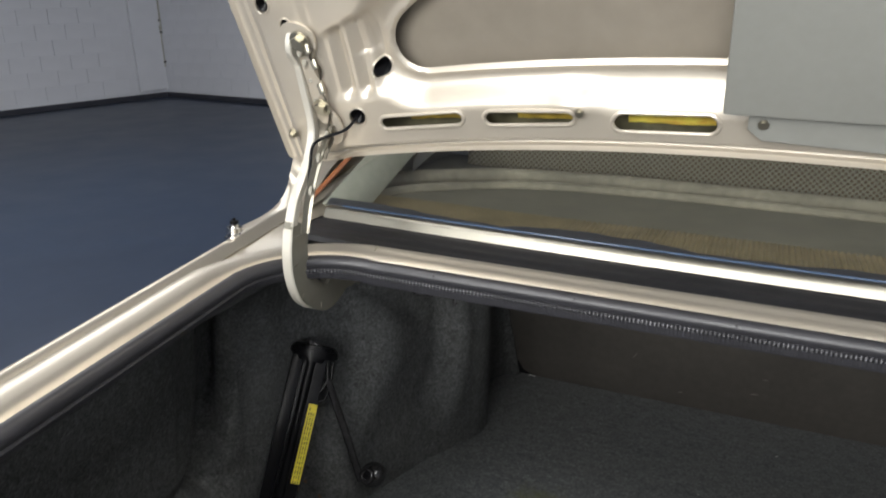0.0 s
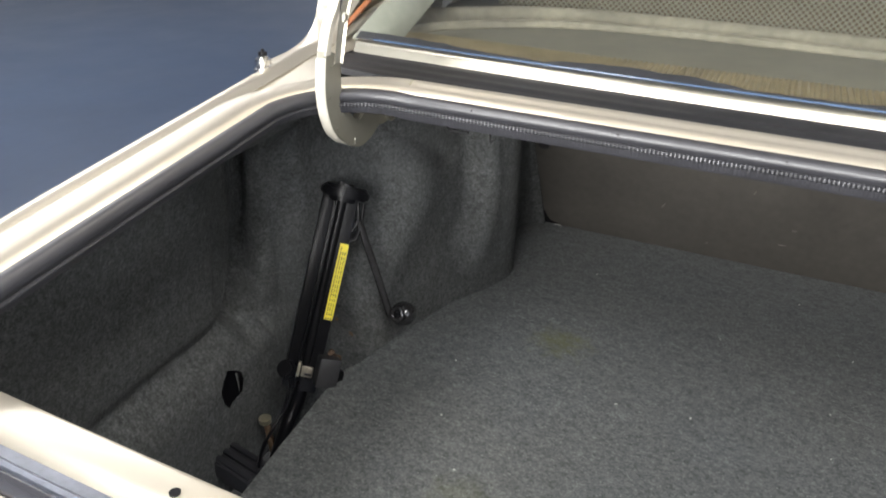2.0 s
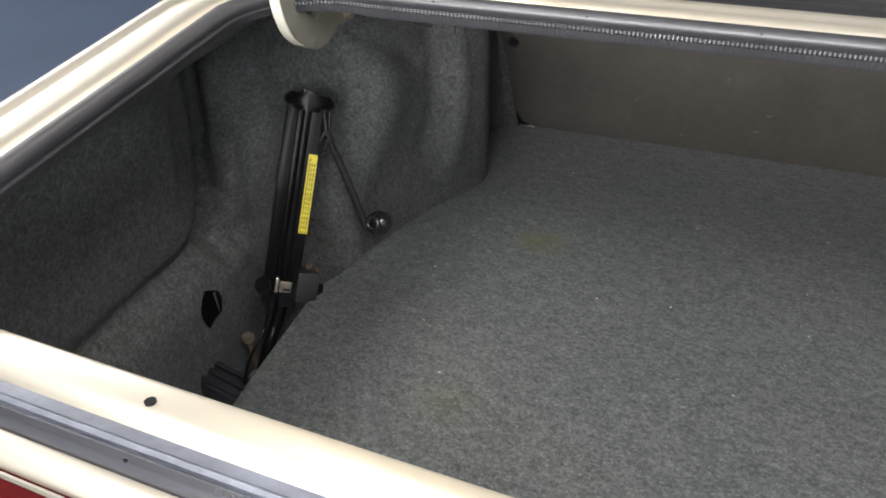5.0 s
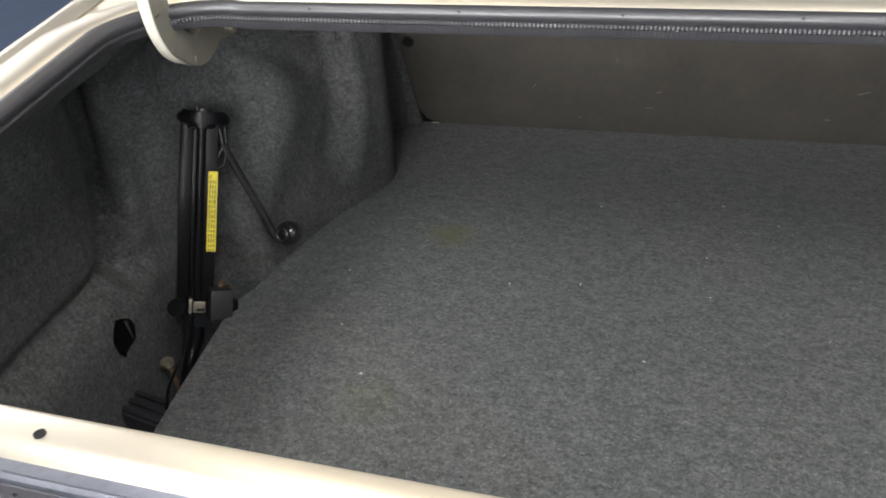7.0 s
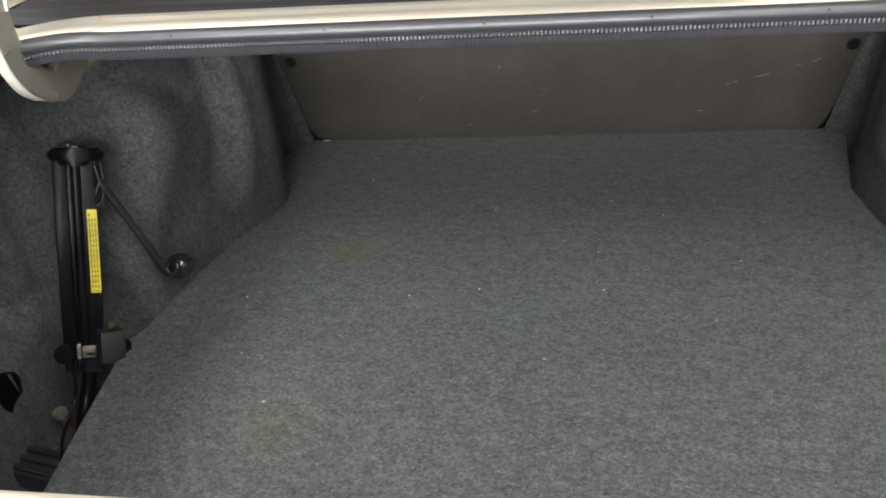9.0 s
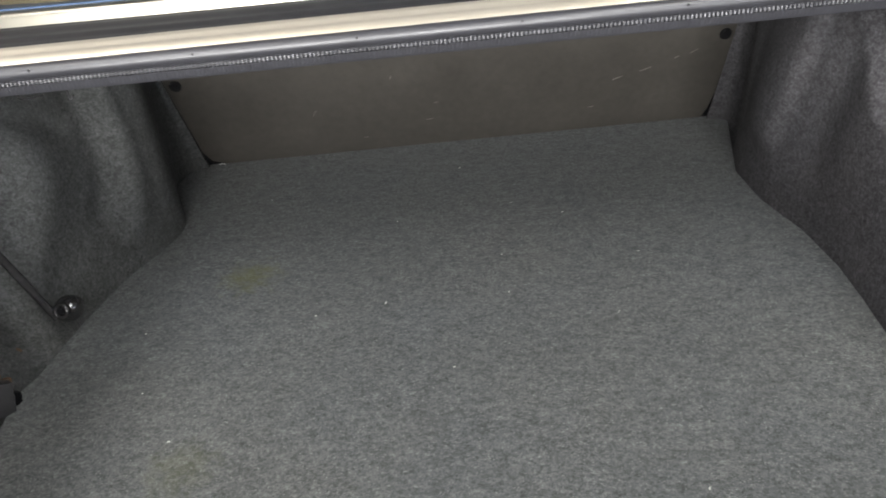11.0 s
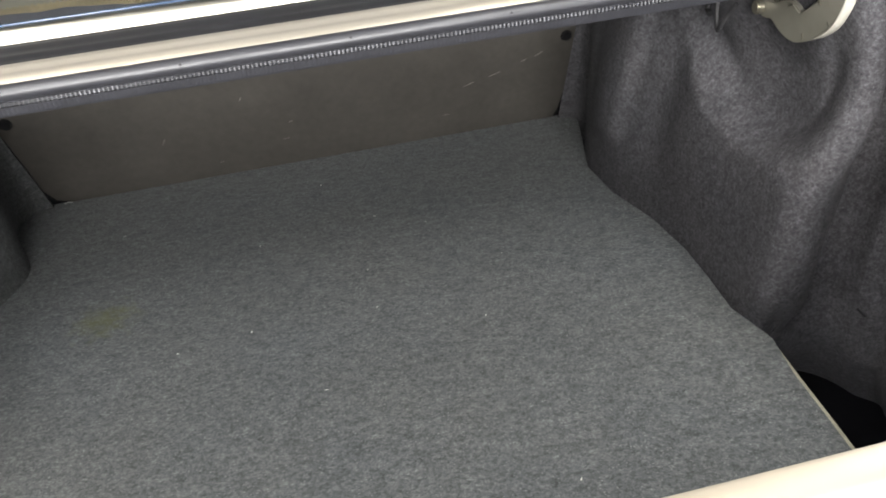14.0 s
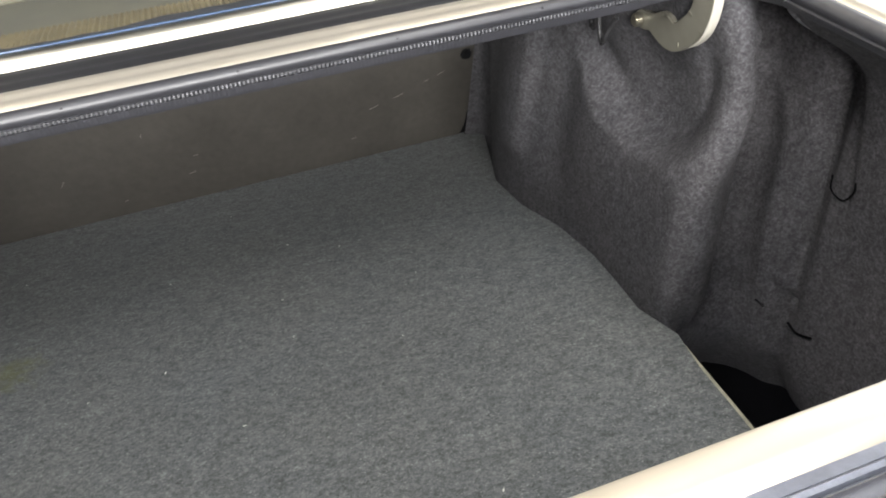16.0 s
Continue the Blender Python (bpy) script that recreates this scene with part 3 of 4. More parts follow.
        rows.append([(q.x if sg > 0 else -q.x, q.y, q.z) for q in row] if sg < 0 else [(q.x - 0.035, q.y, q.z) for q in row])
    fine_rows = list(zip(*[curve(list(c), 4) for c in zip(*rows)]))
    part("pillar_skin", thick(loft([list(r) for r in fine_rows]), 0.002), PAINT, car, "painted rear pillar")
part("roof", box(1.15, 0.9, 0.03, Matrix.Translation((-0.02, 1.5, 1.325)), 0.01), PAINT, car)
part("cabin_front", box(1.5, 0.03, 1.0, Matrix.Translation((-0.02, 1.88, 0.83)), 0.005), LINING, car)
part("parcel_shelf", box(1.44, 0.60, 0.012, Matrix.Translation((-0.02, 0.80, 0.866)), 0.004), SHELF, car, "sage grey cloth parcel shelf")
ribs = []
for k in range(361):
    x = lerp(-0.64, 0.60, k / 360)
    z = 0.0032 * (k % 2)
    w = 0.016 * noise.noise((x * 5, 1.3, 0.2)) + 0.006 * noise.noise((x * 21, 4.3, 0.2))
    ribs.append([(x, 0.47 + w, 0.868), (x, 0.50 + w, 0.876 + z), (x, 0.55, 0.879 + z), (x, 0.603 + 0.4 * w, 0.879 + z), (x, 0.612 + 0.4 * w, 0.872)])
part("shelf_edge", loft(ribs), TAN, car, "tan ribbed cloth along the shelf edge")
bk = [[(lerp(-0.64, 0.60, k / 60), y, z + 0.02 * math.sin(k / 60 * math.pi)) for y, z in ((1.0, 0.70), (0.995, 0.88), (1.005, 0.925), (1.03, 0.955), (1.08, 0.965), (1.14, 0.95), (1.16, 0.6))] for k in range(61)]
part("seat_back", loft(bk), NET, car, "woven sage and brown rear seat back")
# black sheet added behind the seat board for the shade in its gaps
part("dark_gap_backing", box(1.5, 0.012, 0.56, Matrix.Translation((-0.02, 0.963, 0.595)) @ Matrix.Rotation(radians(16), 4, "X"), 0.0), BLACK, car)
RIM = [(-0.665, 0.50), (-0.685, 0.60), (-0.675, 0.71), (-0.60, 0.80), (-0.50, 0.87), (-0.33, 0.905), (-0.02, 0.915)]
RIM = RIM + [(-0.04 - x, y) for x, y in RIM[-2::-1]]
part("shelf_rim", tube(curve([(x, y, 0.880) for x, y in RIM], 8), 0.015, 10), SHELF_RIM, car, "rolled cloth rim of the parcel shelf")
part("shelf_rim", tube(curve([((x + 0.02) * 0.94 - 0.02, y - 0.05, 0.874) for x, y in RIM[1:-1]], 8), 0.010, 8), SHELF_RIM, car, "rolled cloth rim of the parcel shelf")
part("boot_floor_pan", box(1.60, 1.30, 0.02, Matrix.Translation((-0.02, 0.45, 0.20))), BLACK, car)
for sg in (-1, 1):
    w = part("wheel", disc(0.30, 0.19, Matrix.Translation((-0.02 + sg * 0.68, 0.75, 0.30 - 0.052 * sg * 0.68 - 0.02)) @ Matrix.Rotation(radians(90), 4, "Y"), 0.03, 32), TYRE, car)

# ---------------------------------------------------------------- boot lid
LID = Matrix.Translation((-0.116, -0.413, 1.123)) @ Matrix.Scale(1.08, 4) @ Matrix.Translation((0.116, 0.413, -1.123)) @ frame_to((0, 0.31, 0.975), (0, -0.88, -0.47), (1, 0, 0))    # local x across, y up the lid (towards its rear), z out of its inner face


def lid_edge(x):
    return 0.073 * (1 - min(1.0, abs(x + 0.05) / 0.58) ** 2.2)


SKIN = [(-0.400, 0.114), (0.369, 0.114), (0.079, 0.302), (-0.110, 0.302)]      # corners of the large opening, before its 30 mm rounding


def skin_gap(x, e):
    """Distance outside the large rounded opening in the lid's inner panel; e is the distance from the lid's front edge."""
    best, inside = 9.0, True
    for (x0, e0), (x1, e1) in zip(SKIN, SKIN[1:] + SKIN[:1]):
        dx, de = x1 - x0, e1 - e0
        t = min(1, max(0, ((x - x0) * dx + (e - e0) * de) / (dx * dx + de * de)))
        best = min(best, math.hypot(x - x0 - t * dx, e - e0 - t * de))
        inside = inside and dx * (e - e0) - de * (x - x0) >= 0
    return (-best if inside else best) - 0.030


def lid_height(x, e):
    d = skin_gap(x, e)
    reach = lerp(0.036, 0.046, smooth(-0.275, -0.225, x)) if e < 0.11 else 0.040
    h = 0.004 + 0.0035 * smooth(0.0, 0.003, d) - 0.002 * smooth(0.004, 0.009, d) + 0.0185 * smooth(0.009, reach, d)
    # hemmed border, wide at the side and narrow in front
    rim = min(e * 2.2, x + 0.60, 0.56 - x)
    h -= 0.011 * (1 - smooth(0.022, 0.036, rim))
    h += 0.004 * (1 - smooth(0.0, 0.005, rim)) + 0.0016 * math.exp(-((rim - 0.016) / 0.0022) ** 2)
    # sunk field beside the hinge, with three pressed ribs, closed above by a slanting step
    top = 0.140 + 0.30 * (x + 0.489)
    w = smooth(-0.500, -0.490, x) * (1 - smooth(-0.452, -0.436, x)) * smooth(0.066, 0.080, e) * (1 - smooth(top - 0.006, top + 0.004, e))
    h += w * (0.0038 * math.cos((x + 0.4905) * 2 * math.pi / 0.0195) - 0.0070)
    # raised pad under the hinge, a dimple by the screw, long swelling along the rail
    h += 0.003 * smooth(-0.565, -0.556, x) * (1 - smooth(-0.512, -0.50, x))
    h += 0.004 * math.exp(-((x + 0.262) / 0.022) ** 2) * math.exp(-((e - 0.052) / 0.010) ** 2)
    h += 0.0035 * math.exp(-((x + 0.545) / 0.03) ** 2) * math.exp(-((e - 0.185) / 0.020) ** 2)
    return h


SLOTS = [(-0.410, 0.041, 0.043, 0.0066), (-0.3045, 0.040, 0.041, 0.0070), (-0.1885, 0.035, 0.042, 0.0084), (-0.06, 0.034, 0.044, 0.0095), (0.09, 0.035, 0.044, 0.0095), (0.25, 0.038, 0.043, 0.008)]
HOLES = [(-0.4456, 0.0926, 0.0088), (-0.4776, 0.0506, 0.0098), (-0.5265, 0.1575, 0.0055), (-0.5436, 0.180, 0.008)]


def corner_gap(x, e):
    """Distance inside the lid's rounded front corner."""
    return 0.020 - math.hypot(x + 0.580, e - 0.020) if x < -0.580 and e < 0.020 else 9.0


def in_opening(x, e):
    for sx, se, a, r in SLOTS:
        if math.hypot(max(abs(x - sx) - (a - r), 0), e - se) < r:
            return True
    return skin_gap(x, e) < -0.001 or corner_gap(x, e) < 0 or any(math.hypot(x - hx, e - he) < r for hx, he, r in HOLES)


bm = bmesh.new()
xs = [lerp(-0.60, 0.56, i / 400) for i in range(401)]
es = [0.24 * j / 96 for j in range(97)] + [0.24 + 0.31 * j / 24 for j in range(1, 25)]
V = [[bm.verts.new((x, e + lid_edge(x), lid_height(x, e))) for e in es] for x in xs]
for i in range(400):
    for j in range(len(es) - 1):
        if not in_opening((xs[i] + xs[i + 1]) / 2, (es[j] + es[j + 1]) / 2):
            bm.faces.new((V[i][j], V[i + 1][j], V[i + 1][j + 1], V[i][j + 1]))
bmesh.ops.delete(bm, geom=[v for v in bm.verts if not v.link_faces], context="VERTS")


def opening_gap(x, e):
    """Signed distance to the nearest slot, hole or the large opening."""
    g = [math.hypot(max(abs(x - sx) - (a - r), 0), e - se) - r for sx, se, a, r in SLOTS]
    return min(g + [skin_gap(x, e), corner_gap(x, e)] + [math.hypot(x - hx, e - he) - r for hx, he, r in HOLES])


for v in bm.verts:
    if any(len(ed.link_faces) == 1 for ed in v.link_edges):
        x, e = v.co.x, v.co.y - lid_edge(v.co.x)
        for _ in range(2):
            g = opening_gap(x, e)
            if abs(g) < 0.006:
                gx, ge = (opening_gap(x + 1e-4, e) - g) / 1e-4, (opening_gap(x, e + 1e-4) - g) / 1e-4
                x, e = x - g * gx, e - g * ge
        v.co = (x, e + lid_edge(x), lid_height(x, e))
for v in bm.verts:      # the side edge stands a little askew
    e = v.co.y - lid_edge(v.co.x)
    v.co.x += (0.019 - 0.042 * e) * (1 - smooth(-0.60, -0.535, v.co.x))
bm.transform(LID)
lid = part("boot_lid", bm, PAINT_IN, car, "open boot lid with a pressed steel inner panel")
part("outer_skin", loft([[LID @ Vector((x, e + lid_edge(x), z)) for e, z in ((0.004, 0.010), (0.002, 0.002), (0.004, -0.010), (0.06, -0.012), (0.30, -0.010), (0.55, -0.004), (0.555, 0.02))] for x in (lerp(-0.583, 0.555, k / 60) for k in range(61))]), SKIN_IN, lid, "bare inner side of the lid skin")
# channel behind the slots, a much darker olive than the panel
part("rail_channel", loft([[LID @ Vector((x, e + lid_edge(x), z)) for e, z in ((0.006, 0.006), (0.008, -0.006), (0.052, -0.006), (0.056, 0.010))] for x in (lerp(-0.47, 0.40, k / 60) for k in range(61))]), CAVITY, lid, "dark olive channel inside the rail")
for x0, x1 in ((-0.432, -0.372), (-0.322, -0.268), (-0.222, -0.150), (-0.09, -0.03)):
    rows = []
    for x in (lerp(x0, x1, k / 24) for k in range(25)):
        mid = 0.0222 + 0.040 * max(0.0, -0.19 - x) + lid_edge(x) + 0.0010 * noise.noise((x * 90, 3, 1))
        w = 0.0026 + 0.0012 * noise.noise((x * 60, 1, 1))
        rows.append([LID @ Vector((x, mid + d, z)) for d, z in ((-w - 0.002, -0.005), (-w, 0.001), (w, 0.002), (w + 0.002, -0.005))])
    part("wax_run", loft(rows), WAX, lid, "yellow cavity wax inside the rail")


def lid_point(x, e, up=0.0):
    return LID @ Vector((x, e + lid_edge(x), lid_height(x, e) + up))


for sx, se, a, r in SLOTS:
    loop = []
    for k in range(48):
        t = 2 * math.pi * k / 48
        loop.append(lid_point(sx + math.copysign(a - r, math.cos(t)) + (r + 0.0008) * math.cos(t), se + (r + 0.0008) * math.sin(t), 0.0))
    part("slot_rim", tube(loop + loop[:1], 0.0021, 8, None, False), PAINT_IN, lid)
for hx, he, r in HOLES:
    loop = [lid_point(hx + r * math.cos(2 * math.pi * k / 24), he + r * math.sin(2 * math.pi * k / 24)) for k in range(25)]
    rim = part("hole_rim", tube(loop, 0.0010, 8, None, False), PAINT_IN, lid)
    part("hole", loft([[lid_point(hx, he, -0.012)] * 25, [lid_point(hx + 0.98 * r * math.cos(2 * math.pi * k / 24), he + 0.98 * r * math.sin(2 * math.pi * k / 24), -0.004) for k in range(25)]]), BLACK, rim, "dark punched hole")
# bolts, screws
for bx, be, r in ((-0.5123, 0.1404, 0.0075), (-0.5091, 0.0704, 0.007), (-0.552, 0.046, 0.004)):
    o = lid_point(bx, be, 0.009)
    part("bolt", disc(r, 0.006, frame_to(o, LID.to_3x3() @ Vector((0, 0, 1)), (1, 0, 0)), 0.001, 6), ZINC, lid, "zinc plated bolt")
    part("washer", disc(r * 1.45, 0.002, frame_to(lid_point(bx, be, 0.006), LID.to_3x3() @ Vector((0, 0, 1)), (1, 0, 0)), 0.0005, 20), ZINC, lid)
plate = curve([(x, y, 0) for x, y in [(-0.536, 0.150), (-0.530, 0.164), (-0.515, 0.168), (-0.500, 0.160), (-0.4985, 0.147), (-0.504, 0.134), (-0.5075, 0.118), (-0.5025, 0.100), (-0.504, 0.080), (-0.496, 0.066), (-0.497, 0.045), (-0.512, 0.034), (-0.534, 0.034), (-0.540, 0.09), (-0.536, 0.150)]], 4)[:-1]
part("hinge_plate", slab([(q.x, q.y) for q in plate], 0.0025, LID @ Matrix.Translation((0, 0.018, 0.0265)), 0.0006), PAINT_IN, lid, "painted hinge mounting plate")
part("screw", disc(0.0042, 0.005, frame_to(lid_point(-0.258, 0.047, 0.0025), LID.to_3x3() @ Vector((0, 0, 1)), (1, 0, 0)), 0.0015, 12), ZINC, lid)
# grey cover over the lock side, with its lower flange
cover = part("cover", box(0.30, 0.30, 0.010, LID @ Matrix.Translation((0.006, 0.279, 0.038)), 0.003), GREYTRIM, lid, "pale grey plastic cover panel")
fl = [(-0.106, 0.080), (0.16, 0.070), (0.16, 0.112), (-0.110, 0.109), (-0.117, 0.103), (-0.117, 0.090)]
part("flange", slab(fl, 0.004, LID @ Matrix.Translation((-0.008, 0.022, 0.030)), 0.001), GREYTRIM, cover)
part("screw", disc(0.0042, 0.003, LID @ Matrix.Translation((-0.114, 0.118, 0.0355)), 0.001, 12), ZINC, cover)
# lead that runs from the hinge into the lid
part("lead", tube(curve([(-0.550, 0.272, 0.955), (-0.549, 0.276, 0.985), (-0.547, 0.278, 1.002), (-0.538, 0.282, 1.010), (-0.518, 0.294, 1.019), tuple(lid_point(-0.479, 0.050, 0.003)), tuple(lid_point(-0.479, 0.050, -0.015))], 6), 0.0017, 8), BLACK, lid, "thin black cable")

# white triangle at the shelf's end, standing in for daylight from the side window
daylight_patch = thing("card", "plain white triangle for daylight at the end of the parcel shelf", "card", at=(-0.65, 0.85, 0.8725))
part("sheet", slab([(-0.042, 0.0), (-0.032, 0.105), (0.062, 0.098)], 0.0015, frame_to((0, 0, 0), (0, -1, 0), (1, 0, 0))), DAYLIGHT_WHITE, daylight_patch, "", False)

# ---------------------------------------------------------------- boot lining
# plan of each lining: foot x, y and how far it leans by 0.27 m higher up
LEFT = [(-0.715, -0.20, 0.000, 0.000), (-0.715, 0.20, -0.005, 0.000), (-0.718, 0.265, -0.004, 0.005), (-0.718, 0.320, -0.018, 0.015), (-0.716, 0.362, -0.003, -0.010),
        (-0.700, 0.398, -0.012, -0.006), (-0.660, 0.430, -0.033, 0.010), (-0.602, 0.440, -0.040, 0.080), (-0.574, 0.505, -0.022, 0.060), (-0.545, 0.608, -0.012, 0.041),
        (-0.505, 0.695, -0.008, -0.017), (-0.496, 0.770, 0.004, -0.033), (-0.545, 0.900, 0.022, -0.055), (-0.530, 0.975, -0.009, -0.072), (-0.502, 0.985, -0.034, -0.075)]
RIGHT = [(0.680, -0.20, 0.012, 0.000), (0.675, 0.14, 0.020, 0.015), (0.670, 0.205, 0.022, 0.000), (0.662, 0.250, 0.015, -0.004), (0.622, 0.312, 0.022, 0.006),
         (0.568, 0.288, 0.026, 0.003), (0.520, 0.268, 0.024, -0.010), (0.483, 0.305, 0.026, -0.006), (0.481, 0.390, 0.026, -0.009), (0.486, 0.475, 0.006, -0.022),
         (0.476, 0.575, 0.012, -0.032), (0.457, 0.672, 0.018, -0.037), (0.456, 0.762, 0.014, -0.018), (0.478, 0.840, 0.006, -0.018), (0.512, 0.910, -0.002, -0.044),
         (0.508, 0.970, 0.000, -0.068), (0.477, 0.985, 0.026, -0.072)]


def liner_place(plan, u, z):
    """Place on a lining at u columns along it and height z, before its pressed relief."""
    i = min(int(u), len(plan) - 2)
    f = u - i
    p = [plan[max(0, min(len(plan) - 1, i + k))] for k in (-1, 0, 1, 2)]
    x, y, lx, ly = (0.5 * (2 * b + (c - a) * f + (2 * a - 5 * b + 4 * c - d) * f * f + (3 * b - a - 3 * c + d) * f ** 3) for a, b, c, d in zip(*p))
    sg = -1 if plan[0][0] < 0 else 1
    k = min(1.1, max(0.0, (z - 0.45) / 0.27))
    ox, oy = x + lx * k, y + ly * k
    if sg < 0:      # low ledge in the side well
        ox -= 0.026 * smooth(0.690, 0.712, -x) * smooth(0.468, 0.530, z - 0.06 * (y - 0.25))
    rim = 0.590 + 0.06 * smooth(0.25, 0.42, y) if sg < 0 else 0.557 + 0.03 * smooth(0.22, 0.30, y)
    over = sg * max(0.0, abs(ox) - rim)
    lean = 0.42 * min(1.0, max(0.0, (z - 0.53) / 0.33)) * (1 - (smooth(0.3, 2.8, u) if sg < 0 else smooth(0.6, 3.0, u)))
    tuck = smooth(0.745, 0.860, z) ** 1.3 * (1 - (smooth(4.6, 5.6, u) if sg < 0 else smooth(1.8, 4.2, u)))
    ox -= over * (lean + (1 - lean) * tuck)
    return ox, oy, z


def ridge(u, z, pts, width):
    """Bell-shaped weight about a line through (u, z) points."""
    best = 9.0
    for (u0, z0), (u1, z1) in zip(pts, pts[1:]):
        a, c, y0, y1 = u * 0.075, z, u0 * 0.075, u1 * 0.075
        t = min(1, max(0, ((a - y0) * (y1 - y0) + (c - z0) * (z1 - z0)) / ((y1 - y0) ** 2 + (z1 - z0) ** 2)))
        best = min(best, math.hypot(a - y0 - t * (y1 - y0), c - z0 - t * (z1 - z0)))
    return math.exp(-(best / width) ** 2)


def interp_line(u, pts):
    for (a, p), (c, q) in zip(pts, pts[1:]):
        if u <= c:
            return lerp(p, q, max(0.0, (u - a) / (c - a)))
    return pts[-1][1]


def relief_left(u, z):
    # deep valley behind the jack with a sharp crest before it
    h = -0.036 * ridge(u, z, [(3.6, 0.84), (3.5, 0.74), (3.55, 0.66), (3.15, 0.58), (2.9, 0.54)], 0.030)
    c = interp_line(z, [(0.50, 3.2), (0.535, 3.3), (0.58, 3.75), (0.64, 4.25), (0.70, 4.2), (0.77, 4.0), (0.86, 3.8)])
    h += 0.022 * smooth(c - 0.30, c + 0.04, u) * (1 - smooth(c + 0.3, c + 4.2, u)) * smooth(0.46, 0.56, z)
    # edge of the low ledge, with its groove
    h += 0.004 * ridge(u, z, [(4.25, 0.445), (3.0, 0.500), (2.8, 0.512), (0.95, 0.495), (0.0, 0.468)], 0.009)
    h -= 0.010 * ridge(u, z, [(3.6, 0.505), (2.9, 0.538), (0.95, 0.523), (0.0, 0.496)], 0.014)
    # shoulder of the wheel arch, with the folds towards the seat
    h += 0.023 * ridge(u, z, [(7.3, 0.74), (7.75, 0.70), (7.95, 0.655), (7.65, 0.61), (7.15, 0.56), (6.8, 0.51)], 0.042)
    h -= 0.007 * ridge(u, z, [(7.2, 0.755), (7.9, 0.735), (8.6, 0.70)], 0.013)
    h -= 0.010 * ridge(u, z, [(9.05, 0.74), (9.25, 0.66), (9.25, 0.61), (9.0, 0.57)], 0.022)
    h += 0.009 * ridge(u, z, [(9.75, 0.72), (9.9, 0.64), (9.75, 0.57), (9.5, 0.52)], 0.024)
    return h + 0.0012 * noise.noise((u * 1.1, z * 14, 3.1))


POCKET = [(9.9, 0.90), (9.55, 0.765), (9.2, 0.722), (8.8, 0.692), (8.2, 0.676), (7.6, 0.676), (7.1, 0.694), (6.8, 0.718), (6.65, 0.752), (6.6, 0.80), (6.6, 0.90)]


def pocket_gap(u, z):
    """Distance from the pocket's edge on the lining, negative inside it."""
    best, inside = 9.0, False
    for (u0, z0), (u1, z1) in zip(POCKET, POCKET[1:]):
        a, y0, y1 = u * 0.075, u0 * 0.075, u1 * 0.075
        t = min(1, max(0, ((a - y0) * (y1 - y0) + (z - z0) * (z1 - z0)) / ((y1 - y0) ** 2 + (z1 - z0) ** 2)))
        best = min(best, math.hypot(a - y0 - t * (y1 - y0), z - z0 - t * (z1 - z0)))
    for (u0, z0), (u1, z1) in zip(POCKET, POCKET[1:] + POCKET[:1]):
        if (z0 > z) != (z1 > z) and u < u0 + (z - z0) / (z1 - z0) * (u1 - u0):
            inside = not inside
    return -best if inside else best


def relief_right(u, z):
    # pocket under the hinge, with a wide slope running down from it all round
    wide = lerp(0.050, 0.038, smooth(6.7, 7.6, u))
    h = -0.042 * (1 - smooth(-0.006, wide, pocket_gap(u, z))) * (1 - 0.85 * smooth(0.700, 0.845, z))
    # crown of the arch's rear corner, fading towards the floor
    h += 0.014 * ridge(u, z, [(6.05, 0.82), (5.75, 0.775), (5.55, 0.725), (5.85, 0.69), (6.3, 0.66), (6.55, 0.61), (6.55, 0.54), (6.6, 0.48)], 0.032)
    # valley beside the arch and the crease where the outer wall begins
    h -= 0.042 * ridge(u, z, [(4.5, 0.78), (4.15, 0.70), (4.05, 0.65), (4.2, 0.58), (4.4, 0.52), (4.5, 0.42)], 0.036)
    h += 0.007 * ridge(u, z, [(5.6, 0.81), (4.55, 0.768), (3.8, 0.714), (3.65, 0.674), (3.6, 0.59), (3.6, 0.45)], 0.010)
    # step in the outer wall, and the pinched fold at its foot
    step = interp_line(z, [(0.30, 3.35), (0.43, 3.2), (0.51, 3.08), (0.60, 3.04), (0.70, 2.95), (0.76, 2.88), (0.85, 2.8)])
    h -= 0.018 * math.exp(-((u - step + 0.10) * 0.075 / 0.018) ** 2) * (1 - smooth(0.74, 0.80, z))
    h += 0.010 * ridge(u, z, [(3.2, 0.45), (3.4, 0.40), (3.4, 0.33)], 0.014)
    h -= 0.008 * ridge(u, z, [(3.45, 0.455), (3.1, 0.43), (2.9, 0.425)], 0.007)
    # foot of the lining, rolled away into the well
    foot = interp_line(u, [(0, 0.26), (2.55, 0.290), (3.55, 0.325), (4.3, 0.378), (5.15, 0.440), (6.3, 0.466), (6.9, 0.35), (20, 0.30)])
    h -= 0.080 * (max(0.0, foot + 0.030 - z) / 0.15) ** 1.6
    # fold towards the seat
    edge = interp_line(z, [(0.50, 11.2), (0.54, 11.1), (0.62, 10.98), (0.73, 10.8), (0.80, 10.7)])
    h += 0.016 * smooth(edge - 0.28, edge + 0.06, u) * (1 - smooth(edge + 0.25, edge + 1.3, u)) * smooth(0.50, 0.56, z)
    h -= 0.008 * ridge(u, z, [(9.9, 0.75), (10.0, 0.66), (10.2, 0.56)], 0.030)
    return h + 0.0012 * noise.noise((u * 1.1, z * 14, 8.1))


